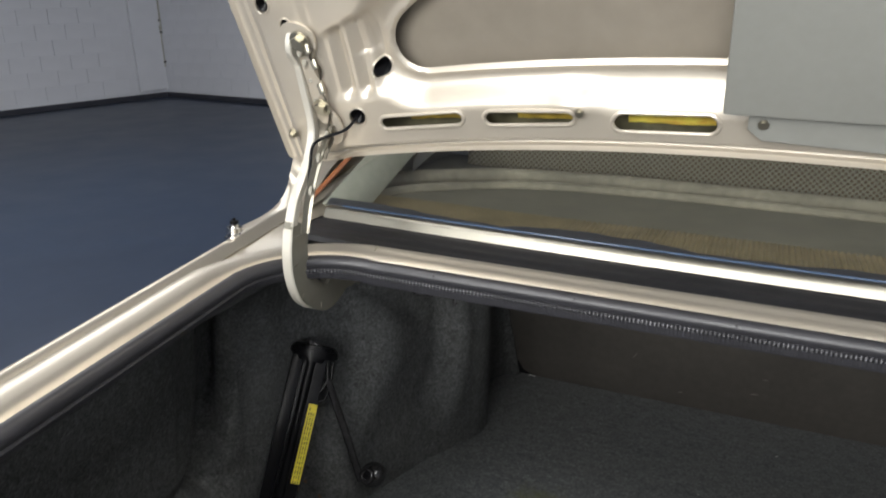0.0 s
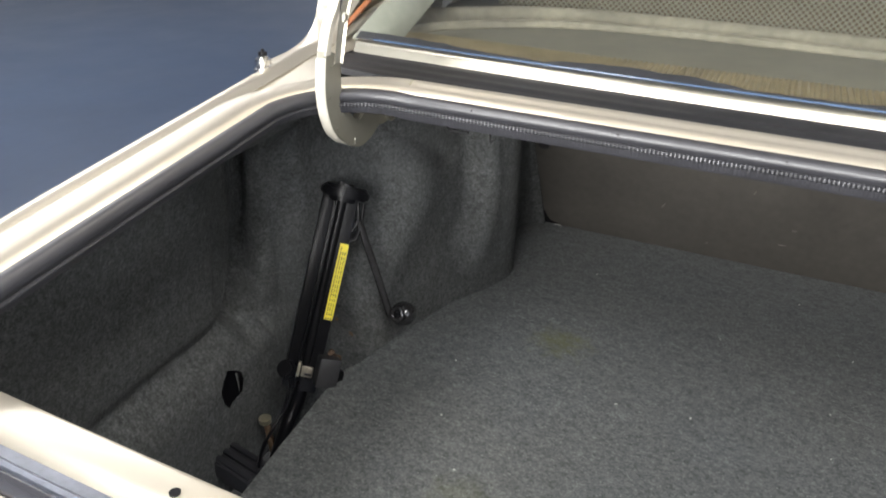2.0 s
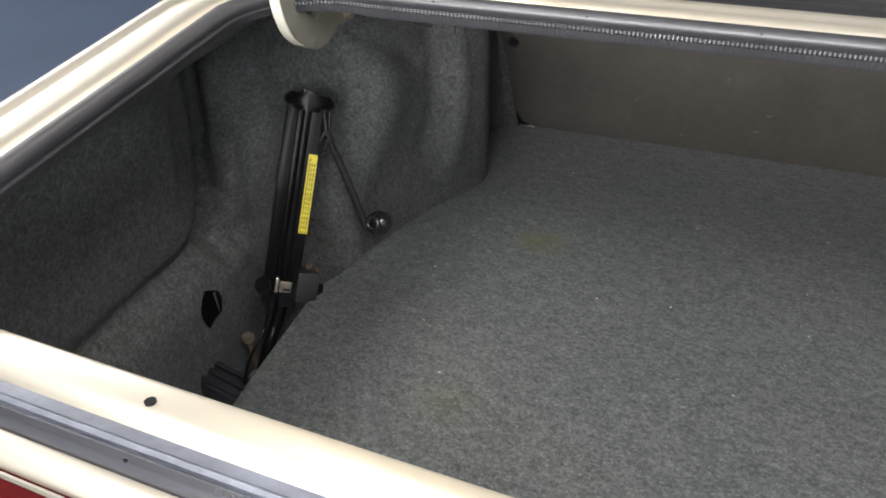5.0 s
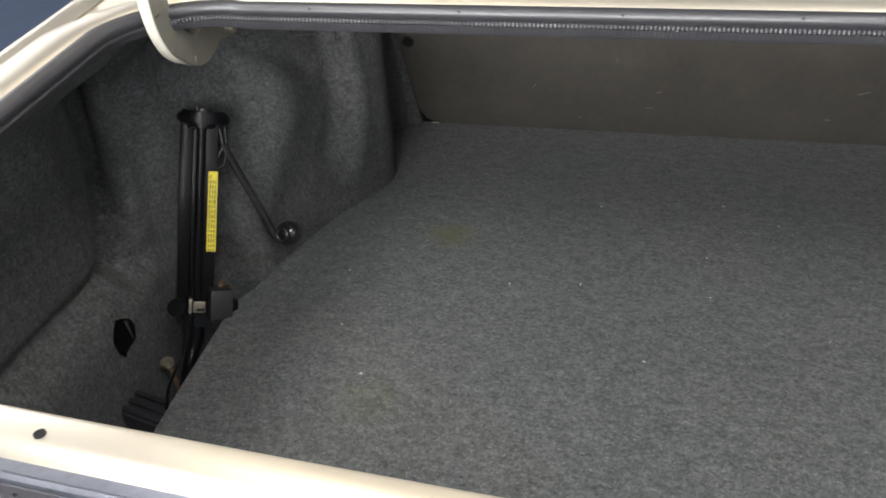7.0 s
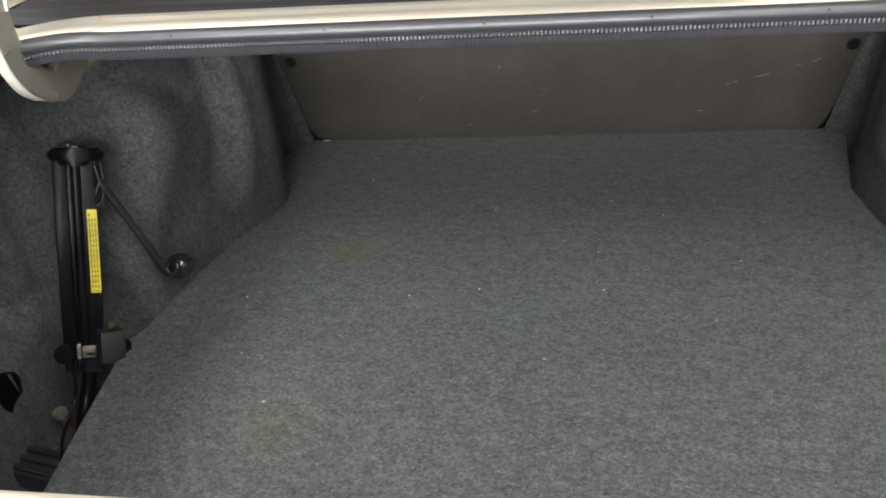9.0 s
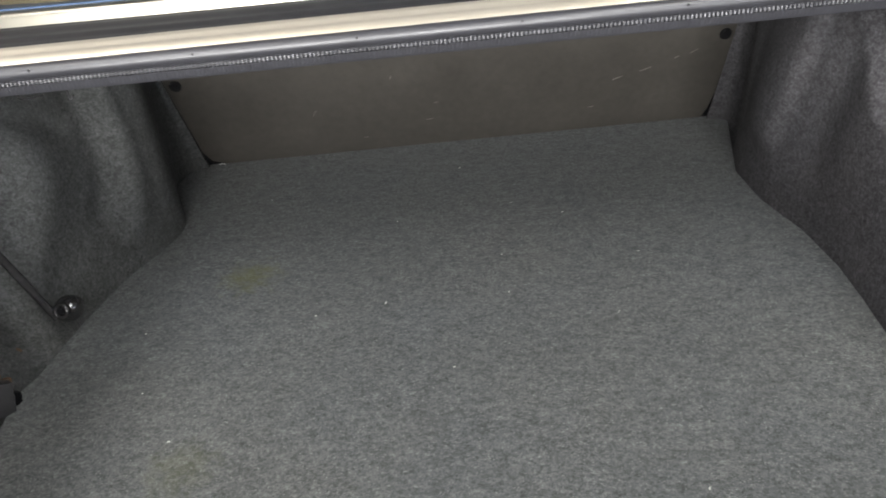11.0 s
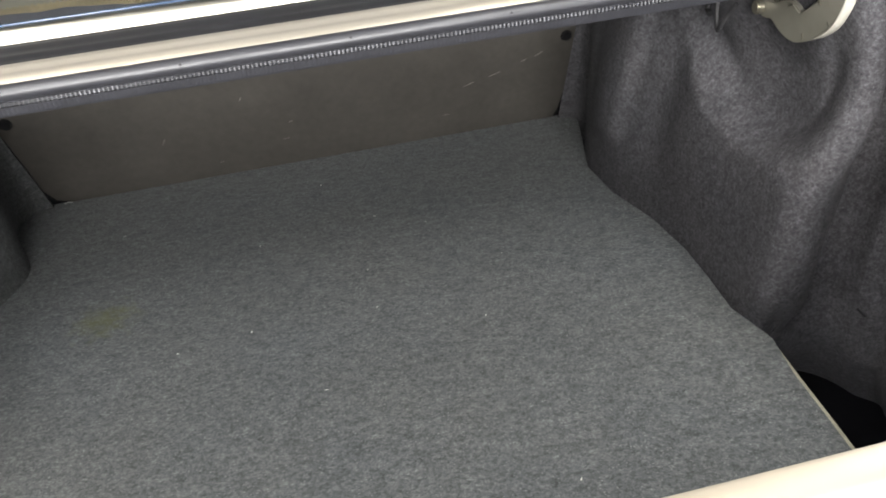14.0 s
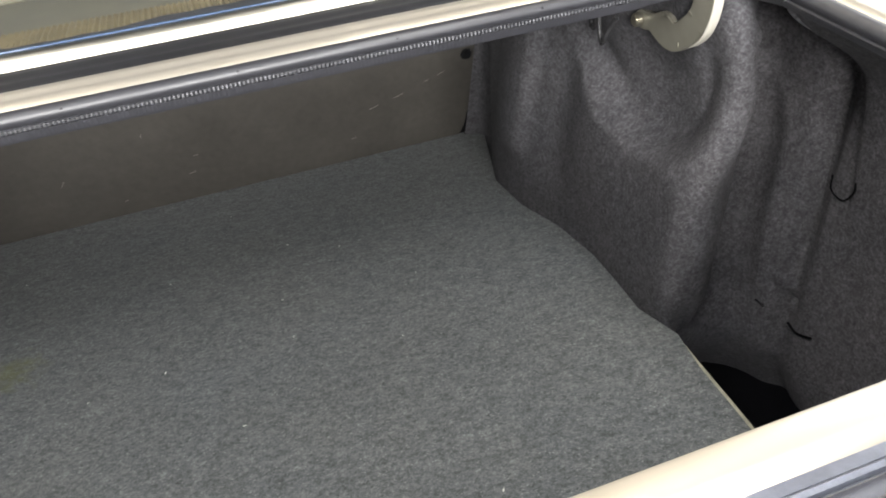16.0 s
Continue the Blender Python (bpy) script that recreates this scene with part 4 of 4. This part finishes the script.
def lining(plan, lows, relief, mat, label):
    """Moulded felt lining with its pressed relief, 6 mm thick."""
    n, m = (len(plan) - 1) * 12, 84
    g = []
    for i in range(n + 1):
        u = i / 12
        low = interp_line(u, lows)
        top = plane_z(min(liner_place(plan, u, 0.8)[1], 0.30)) + 0.018 - 0.035 * math.exp(-((u - 4.8) / 0.55) ** 2)
        g.append([(u, lerp(low, top, j / m), Vector(liner_place(plan, u, lerp(low, top, j / m)))) for j in range(m + 1)])
    secs = []
    for i, row in enumerate(g):
        front, back = [], []
        for j, (u, z, p) in enumerate(row):
            nrm = (g[min(i + 1, n)][j][2] - g[max(i - 1, 0)][j][2]).cross(row[min(j + 1, m)][2] - row[max(j - 1, 0)][2]).normalized()
            if plan[0][0] > 0:
                nrm = -nrm
            q = p + nrm * relief(u, z)
            front.append(q)
            back.append(q - 0.006 * nrm)
        secs.append(front + back[::-1])
    ob = part("boot_liner", loft(secs, True, True), mat, None)
    ob.matrix_world = SETTLE
    return tagged(ob, label, "boot lining")


liner_l = lining(LEFT, [(0, 0.29), (20, 0.29)], relief_left, LINER_LEFT, "dark grey moulded felt lining over the wheel arch beside the jack")
liner_r = lining(RIGHT, [(0, 0.20), (5.4, 0.20), (6.6, 0.30), (20, 0.36)], relief_right, LINER_RIGHT, "plum grey moulded felt lining over the wheel arch")

# floor board with its felt
EDGE = [(-0.575, 1.0), (-0.565, 0.86), (-0.500, 0.766), (-0.505, 0.704), (-0.549, 0.607), (-0.578, 0.495), (-0.597, 0.384), (-0.61, 0.354), (-0.604, 0.277), (-0.597, 0.186), (-0.589, 0.104), (-0.575, -0.15),
        (0.445, -0.15), (0.4605, 0.067), (0.466, 0.117), (0.472, 0.178), (0.485, 0.244), (0.4705, 0.313), (0.478, 0.384), (0.483, 0.458), (0.477, 0.557), (0.455, 0.657), (0.4527, 0.762), (0.476, 0.84), (0.516, 0.98), (0.516, 1.0)]
board = thing("boot_floor", "loose boot floor board covered in grey felt carpet", "boot floor", at=(0, 0, 0.436))
part("board", slab([(x + 0.0055 if x > 0.4 and y < 0.2 else x, y) for x, y in EDGE], 0.010), RAW, board, "raw fibreboard edge", False)
part("carpet", slab(EDGE, 0.004, Matrix.Translation((0, 0, 0.010)), 0.0015), FLOOR_CARPET, board)
for e in board.children:
    e.location = (0, 0, 0)

# seat back board
pan = thing("seat_back_board", "brown grey hardboard panel behind the rear seat", "panel", at=(0, 1.0, 0.45))
outline = [(-0.470, 0.0), (0.468, 0.0), (0.478, 0.02), (0.495, 0.10), (0.51, 0.26), (0.51, 0.40), (-0.535, 0.40), (-0.535, 0.26), (-0.525, 0.12), (-0.512, 0.04), (-0.495, 0.010)]
BACK = frame_to((0, 0, 0.001), (0, -1, -0.29), (1, 0, 0))
part("panel", slab(outline, 0.005, BACK, 0.001), BOARD, pan)
for bx, bz in ((-0.508, 0.192), (0.480, 0.188)):
    part("button", disc(0.011, 0.006, BACK @ Matrix.Translation((bx, bz, 0.007)), 0.002), PLASTIC, pan, "black plastic fixing button")

for sx, sz, ln, a in ((-0.06, 0.062, 0.012, 0.1), (0.293, 0.114, 0.02, 0.35), (0.344, 0.128, 0.022, 0.3), (0.429, 0.157, 0.016, 0.5), (-0.046, 0.099, 0.008, 0.2), (-0.275, 0.101, 0.012, 1.0), (-0.187, 0.033, 0.006, 0.0), (-0.124, 0.165, 0.008, 1.2), (0.248, 0.053, 0.010, 0.1), (0.40, 0.148, 0.010, 0.4)):
    part("scratch", box(ln, 0.0008, 0.0004, BACK @ Matrix.Translation((sx, sz, 0.0052)) @ Matrix.Rotation(a, 4, "Z")), SCRATCH, pan, "pale scratch")

# ---------------------------------------------------------------- the jack
jack = thing("car_jack", "black column jack with folded crank strapped upright against the liner", "jack", at=(-0.655, 0.335, 0.455))
JI = Matrix.Translation((0.655, -0.335, -0.455))
T, B0 = Vector((-0.640, 0.432, 0.690)), Vector((-0.649, 0.318, 0.432))
L = (T - B0).length
JM = JI @ Matrix.Translation((-0.004, -0.003, 0)) @ frame_to(B0, T - B0, (0.85, 0.5, 0))      # x to its right, -y to the front, z up the column


def jbox(sx, sy, sz, x, y, z, bevel=0.0, rot=0.0):
    return box(sx, sy, sz, JM @ Matrix.Translation((x, y, z)) @ Matrix.Rotation(rot, 4, "Z"), bevel)


column = part("column", jbox(0.025, 0.026, L, 0.0095, -0.002, L / 2, 0.003), BLACK, jack)
part("rail", jbox(0.017, 0.020, L * 0.98, -0.0185, 0.001, L * 0.49, 0.005), BLACK, jack)

part("groove", jbox(0.010, 0.012, L * 0.97, -0.006, 0.002, L * 0.48, 0.001), BLACK, jack)
part("rod", tube([JM @ Vector((0.0005, -0.0135, 0.02)), JM @ Vector((0.0005, -0.0135, L - 0.012))], 0.0065, 14), BLACK, jack)
label = part("label", jbox(0.0118, 0.0008, 0.108, 0.0166, -0.0155, 0.160, 0.0), YELLOW, jack, "yellow instruction label with dark print")
rnd = random.Random(4)
for k in range(46):
    row, j = k % 3, k // 3
    w = rnd.uniform(0.0035, 0.0062)
    part("print_bar", jbox(0.0013, 0.0004, w, 0.0133 + 0.0032 * row, -0.0160, 0.108 + j * 0.0066), INK, label)
# head: plate, gear ring and hub
part("cap_rim", disc(0.0290, 0.004, JM @ Matrix.Translation((0.002, -0.002, L + 0.0075)) @ Matrix.Diagonal((1, 0.80, 1, 1)), 0.0015, 28), BLACK, jack)
head = part("head_plate", disc(0.0335, 0.013, JM @ Matrix.Translation((0.002, -0.002, L + 0.000)) @ Matrix.Diagonal((1, 0.80, 1, 1)), 0.0025, 28), BLACK, jack)
part("collar", disc(0.0205, 0.009, JM @ Matrix.Translation((0.001, -0.003, L - 0.008)), 0.0015, 24), BLACK, head)
part("lug", jbox(0.016, 0.016, 0.010, 0.026, -0.004, L - 0.001, 0.003), BLACK, head)
part("hub", disc(0.012, 0.004, JM @ Matrix.Translation((0.001, -0.002, L + 0.010)), 0.0015, 20), DARKSTEEL, head)
part("rivet", disc(0.004, 0.004, JM @ Matrix.Translation((-0.006, -0.008, L + 0.012)), 0.001, 12), DARKSTEEL, head)
# crank: fork, rod, elbow, grip
kn = JI @ Vector((-0.5600, 0.4475, 0.5085))
top = JM @ Vector((0.027, -0.010, L - 0.032))
crank = part("crank", tube(curve([top, top.lerp(kn + Vector((-0.014, -0.010, 0)), 0.5), kn + Vector((-0.017, -0.012, 0.008)), kn + Vector((-0.010, -0.014, -0.004))], 6), [0.0053] * 19, 12), DARKSTEEL, jack, "worn dark steel crank rod")
part("fork", tube([JM @ Vector((0.030, -0.006, L - 0.010)), JM @ Vector((0.033, -0.008, L - 0.040)), JM @ Vector((0.030, -0.010, L - 0.060)), JM @ Vector((0.018, -0.010, L - 0.066))], 0.0024, 8), BLACK, crank)
part("fork", tube([JM @ Vector((0.022, -0.010, L - 0.010)), JM @ Vector((0.028, -0.012, L - 0.034)), JM @ Vector((0.022, -0.012, L - 0.050))], 0.0022, 8), BLACK, crank)
face = (Vector((-0.10, -0.41, 1.07)) - Vector((-0.56, 0.4475, 0.5085))).normalized()
KF = frame_to(kn, face + Vector((-0.48, 0.0, -0.16)), (1, 0, 0))
secs = []
for r, z in ((0.003, -0.020), (0.011, -0.019), (0.0165, -0.013), (0.0185, -0.004), (0.0175, 0.004), (0.0135, 0.009), (0.010, 0.011), (0.0095, 0.0125)):
    secs.append([KF @ Vector((r * math.cos(2 * math.pi * k / 24), r * math.sin(2 * math.pi * k / 24), z)) for k in range(24)])
grip = part("grip", loft(secs, True, True), GRIP, jack, "round black crank grip")
part("washer", disc(0.0115, 0.003, KF @ Matrix.Translation((0, 0, 0.0135)), 0.0008, 20), DARKSTEEL, grip)
part("elbow", tube([KF @ Vector((0.0085 * math.cos(0.45 * k), 0.0085 * math.sin(0.45 * k), 0.0165)) for k in range(15)], 0.0034, 10), DARKSTEEL, crank)
part("rivet", disc(0.0045, 0.004, KF @ Matrix.Translation((0, 0, 0.0165)), 0.0012, 14), BLACK, grip)
# clamp with its thumb screw
clamp = part("clamp", jbox(0.017, 0.006, 0.016, 0.004, -0.019, 0.030, 0.0025), STEEL, jack, "worn steel clamp")
part("lug", jbox(0.0045, 0.012, 0.020, -0.0075, -0.018, 0.032, 0.001), ZINC, clamp)
part("slot", jbox(0.010, 0.002, 0.003, 0.006, -0.0218, 0.027, 0.0005), BLACK, clamp)
part("thumb_screw", disc(0.0125, 0.016, JM @ Matrix.Translation((-0.0235, -0.020, 0.029)) @ Matrix.Rotation(radians(75), 4, "X") @ Matrix.Rotation(radians(-18), 4, "Y"), 0.003, 18), BLACK, clamp, "black plastic thumb screw")
block = part("lifting_block", jbox(0.030, 0.032, 0.042, 0.0300, -0.017, 0.036, 0.003, 0.25), CASTING, jack, "black lifting block")
part("lug", jbox(0.016, 0.02, 0.026, 0.045, -0.010, 0.028, 0.006, 0.5), BLACK, block)
part("pin", disc(0.004, 0.018, JM @ Matrix.Translation((0.030, -0.008, 0.056)) @ Matrix.Rotation(0.3, 4, "Y"), 0.001, 10), RUST, block, "rusty pin")
part("rust_scale", jbox(0.012, 0.010, 0.016, 0.040, -0.004, 0.050, 0.003, 0.4), RUST, block, "rusted bracket end")
# foot and spring below the clamp
part("foot", tube(curve([JM @ Vector((0.002, 0.0, 0.01)), JM @ Vector((0.0, 0.0, -0.02)), JM @ Vector((-0.006, -0.01, -0.05)), JM @ Vector((-0.010, -0.05, -0.085))], 5), 0.010, 10), BLACK, jack)
part("spring_wire", tube(curve([JM @ Vector((-0.018, -0.012, 0.012)), JM @ Vector((-0.014, -0.016, -0.01)), JM @ Vector((-0.018, -0.02, -0.04)), JM @ Vector((-0.03, -0.05, -0.07)), JM @ Vector((-0.03, -0.09, -0.085))], 5), 0.0026, 8), BLACK, jack)

# small things in the side well
bolt = thing("stud", "rusty brown threaded stud standing in the side well", "bolt", at=(-0.699, 0.292, 0.345))
part("shank", tube([(0.014, -0.006, -0.016), (0.006, -0.002, 0.008), (0.001, 0.0, 0.028)], [0.0050, 0.0046, 0.0052], 12), RUST, bolt)
part("cap", disc(0.0092, 0.013, Matrix.Translation((0, -0.001, 0.031)), 0.003, 16), BRASS, bolt, "worn brass coloured cap")
rb = thing("rubber_block", "ribbed black rubber block lying in the side well", "rubber block", at=(-0.684, 0.214, 0.352))
RBM = Matrix.Rotation(radians(-12), 4, "Z")
part("body", box(0.075, 0.045, 0.026, RBM @ Matrix.Translation((0, 0, 0.0)), 0.004), RUBBER, rb)
for k in range(3):
    part("ridge", box(0.072, 0.008, 0.006, RBM @ Matrix.Translation((0.0, -0.015 + 0.015 * k, 0.0155)), 0.002), RUBBER, rb)

# cuts in the lining
def on_liner(ob, p, d):
    """The place on the lining met from p along d, a hair proud of it, and its normal."""
    hit, q, nrm, _ = ob.ray_cast(Vector(p), Vector(d))
    if nrm.dot(Vector(d)) > 0:
        nrm = -nrm
    return (q + nrm * 0.0012, nrm) if hit else (Vector(p), -Vector(d))


bpy.context.view_layer.update()
cut, nrm = on_liner(liner_l, (-0.60, 0.247, 0.458), (-1, 0, 0))
CM = frame_to(cut, nrm, (0, 1, 0))
op = part("access_cut", slab([(-0.005, 0.030), (-0.016, 0.020), (-0.023, 0.006), (-0.020, -0.014), (-0.012, -0.027), (-0.004, -0.021), (0.006, -0.020), (0.019, -0.020), (0.025, -0.004), (0.022, 0.010), (0.010, 0.021)], 0.001, CM), BLACK, liner_l, "dark cut opening")
part("flap", slab([(0.008, 0.018), (0.016, 0.014), (0.022, 0.002), (0.019, -0.018), (0.012, -0.018)], 0.0025, CM @ Matrix.Translation((0, 0, 0.0015)) @ Matrix.Rotation(radians(12), 4, "Y"), 0.0008), LINER_LEFT, op)


rnd = random.Random(12)
for fy, fz, fr in ((0.402, 0.470, 0.0045), (0.408, 0.482, 0.0035), (0.398, 0.492, 0.003), (0.412, 0.462, 0.004), (0.404, 0.505, 0.0025)):
    q, nr = on_liner(liner_l, (-0.45, fy, fz), (-1, 0.1, 0))
    blob = [(fr * rnd.uniform(0.5, 1.1) * math.cos(a), fr * rnd.uniform(0.6, 1.5) * math.sin(a)) for a in (k * 0.698 for k in range(9))]
    part("rust_flake", slab(blob, 0.0006, frame_to(q, nr, (0, 1, 0))), RUST, liner_l, "patch of rust staining")


def slit(pts, r):
    places = [on_liner(liner_r, (0.60, y - 0.03, z), (1, 0.375, 0))[0] for y, z in pts]
    part("slit", tube(curve(places, 4), r, 6), BLACK, liner_r, "dark slit cut in the felt")


slit([(0.236, 0.622), (0.231, 0.607), (0.212, 0.602), (0.197, 0.618), (0.195, 0.633)], 0.0013)
slit([(0.262, 0.388), (0.240, 0.390), (0.216, 0.397)], 0.0022)
slit([(0.305, 0.420), (0.297, 0.418), (0.290, 0.415)], 0.0016)

# ---------------------------------------------------------------- lid hinges
NECK = [(0.2456, 0.9202), (0.2561, 0.9485), (0.2763, 0.9756), (0.2893, 1.0042), (0.2887, 1.0253), (0.2765, 1.0555), (0.2639, 1.0827), (0.2500, 1.0957), (0.2480, 1.1092), (0.2553, 1.1227)]
HOOK = [(0.2456, 0.9250), (0.2424, 0.8901), (0.2456, 0.8641), (0.2557, 0.8418), (0.2776, 0.8210), (0.3096, 0.8060), (0.3300, 0.8052), (0.3480, 0.8110), (0.3620, 0.8180), (0.3760, 0.8165), (0.3900, 0.8210), (0.3940, 0.8310), (0.3820, 0.8380), (0.3580, 0.8385), (0.3360, 0.8455), (0.3220, 0.8430), (0.3120, 0.8385), (0.3010, 0.8450), (0.2850, 0.8590), (0.2770, 0.8830), (0.2756, 0.9117), (0.2620, 0.9210)]


def hinge(x, sg, dy=0.0, dz=0.0):
    """Gooseneck hinge: hooked plate, flange and strap up to the lid; sg points outwards, x is the plate's inner face."""
    off = Vector((0, dy, dz))
    pts = [(q.x, q.y) for q in curve([(y + dy, z + dz, 0) for y, z in HOOK + HOOK[:1]], 4)[:-1]]
    m2 = Matrix(((0, 0, 1, x if sg > 0 else x - 0.011), (1, 0, 0, 0), (0, 1, 0, 0), (0, 0, 0, 1)))
    h = part("lid_hinge", slab(pts, 0.011, m2, 0.0016), SHADED_ZINC, car, "zinc plated gooseneck lid hinge")
    neck = [Vector((0, q.x, q.y)) + off for q in curve([(y, z, 0) for y, z in NECK], 5)]
    rim = [Vector((0, q.x, q.y)) + off for q in curve([(y - 0.0010, z - 0.0006, 0) for y, z in ((0.2810, 0.8190), (0.2660, 0.8295), (0.2550, 0.8425), (0.2456, 0.8641), (0.2424, 0.8901), (0.2450, 0.9180))], 5)]
    part("rim", loft([[(x + sg * a, q.y + b2, q.z) for a, b2 in ((-0.0004, 0.0012), (0.001, 0.0), (0.010, 0.0), (0.0114, 0.0012), (0.0114, 0.0020), (-0.0004, 0.0020))] for q in rim], True, True), LIT_ZINC, h, "rounded edge of the hinge plate in a lit zinc tone")
    secs = []
    for k, q in enumerate(neck):
        w = lerp(0.011, 0.006, k / (len(neck) - 1))
        secs.append([(x + sg * a, q.y + b2, q.z) for a, b2 in ((0.0, 0.001), (0.001, 0.0), (w - 0.001, 0.0), (w, 0.001), (w, 0.010), (0.0, 0.010))])
    part("flange", loft(secs, True, True), LIT_ZINC, h, "rounded hinge flange in a lit zinc tone")
    web = [[(x - sg * a, q.y + 0.009 + b2, q.z) for a, b2 in ((-0.002, 0.0), (0.006, 0.002), (0.012, 0.002), (0.017 + 0.003 * math.sin(k * 0.9), -0.004))] for k, q in enumerate(neck) if q.z > 0.985]
    part("web", thick(loft(web), 0.0015), STEEL, h, "channel of the hinge arm")
    # flanged holes up the channel
    for k in (24, 28, 32, 36, 40):
        q = neck[k]
        part("flanged_hole", disc(0.0046, 0.003, Matrix.Translation((x - sg * 0.0055, q.y + 0.008, q.z)) @ Matrix.Rotation(radians(78), 4, "X") @ Matrix.Diagonal((0.75, 1.35, 1, 1)), 0.001, 16), CHROME, h)
    # scalloped tabs beside them
    for k in (26, 31, 37):
        q = neck[k]
        part("tab", box(0.006, 0.004, 0.011, Matrix.Translation((x - sg * 0.0165, q.y + 0.004, q.z)) @ Matrix.Rotation(0.4 * sg, 4, "Y"), 0.0015), ZINC, h)
    # strap from the hook up to the lid
    lo = curve([(x - sg * 0.0125, y + dy, z + dz) for y, z in ((0.2430, 0.9150), (0.2504, 0.9463), (0.2642, 0.9797), (0.2848, 1.0067), (0.3060, 1.0290))], 5)
    hi = curve([(x - sg * 0.0185, y + dy, z + dz) for y, z in ((0.2480, 0.9150), (0.2601, 0.9570), (0.2763, 0.9903), (0.2961, 1.0178), (0.3176, 1.0369))], 5)
    part("strap", thick(loft([[a, a.lerp(c, 0.5) + Vector((0, 0.0025, 0)), c] for a, c in zip(lo, hi)]), 0.0016), DULL_ZINC, h, "thin pressed strap")
    for k in (6, 11, 15):
        c = lo[k].lerp(hi[k], 0.5)
        part("dimple", disc(0.003, 0.002, Matrix.Translation(c + Vector((0, -0.001, 0))) @ Matrix.Rotation(radians(75), 4, "X") @ Matrix.Diagonal((0.8, 1.7, 1, 1)), 0.0006, 14), CHROME, h)
    # staked nicks along the plate
    for y, z, a in ((0.3020, 0.8155, 1.45), (0.2640, 0.8370, 0.9), (0.2830, 0.8545, 0.8), (0.3280, 0.8420, -0.5), (0.2520, 0.8760, 0.3), (0.2560, 0.907, 0.1)):
        part("stake_mark", box(0.0012, 0.007, 0.0016, Matrix.Translation(Vector((x - sg * 0.0003, y, z)) + off) @ Matrix.Rotation(a, 4, "X"), 0.0004), CHROME, h)
    part("pivot", disc(0.008, 0.010, Matrix.Translation(Vector((x - sg * 0.004, 0.380, 0.828)) + off) @ Matrix.Rotation(radians(90), 4, "Y"), 0.002, 16), ZINC, h)
    return h


hinge(-0.553, -1)
hinge(0.511, 1, 0.011, -0.019)
# bracket under the sill
for pts in ([(0.478, 0.446, 0.812), (0.476, 0.446, 0.799), (0.474, 0.437, 0.795)], [(0.478, 0.43, 0.816), (0.475, 0.424, 0.8), (0.474, 0.416, 0.781), (0.476, 0.404, 0.8), (0.48, 0.392, 0.816)]):
    part("bracket", tube(curve(pts, 4), 0.0032, 6), DARKSTEEL, car, "small bent steel bracket")
for pts in ([(-0.46, 0.34, 0.842), (-0.45, 0.338, 0.834), (-0.43, 0.338, 0.836)], [(-0.405, 0.338, 0.845), (-0.404, 0.337, 0.830), (-0.400, 0.337, 0.833)]):
    part("bracket", tube(curve(pts, 4), 0.0012, 6), DARKSTEEL, car, "small bent steel bracket")

# lint on the felt
bm = bmesh.new()
rnd = random.Random(9)
spots = [(0.229, 0.541), (0.03, 0.47), (-0.142, 0.472), (-0.239, 0.457)] + [(rnd.uniform(-0.48, 0.44), rnd.uniform(-0.05, 0.95)) for _ in range(14)]
for x, y in spots:
    a, r = rnd.uniform(0, 6.3), rnd.uniform(0.0004, 0.0010)
    ln = rnd.uniform(0.0006, 0.0020)
    d = Vector((math.cos(a), math.sin(a), 0)) * ln
    tube([Vector((x, y, 0.4508)) - d, Vector((x, y, 0.4514)), Vector((x, y, 0.4508)) + d], r * 0.8, 5, bm)
tube(curve([(-0.4835, 0.9905, 0.4515), (-0.4790, 0.9900, 0.4530), (-0.4740, 0.9915, 0.4520), (-0.4705, 0.9905, 0.4512)], 4), 0.0009, 6, bm)
lint = part("lint", bm, LINT, None)
lint.matrix_world = SETTLE
tagged(lint, "scattered pale lint on the felt carpet", "lint", "", "stuff")
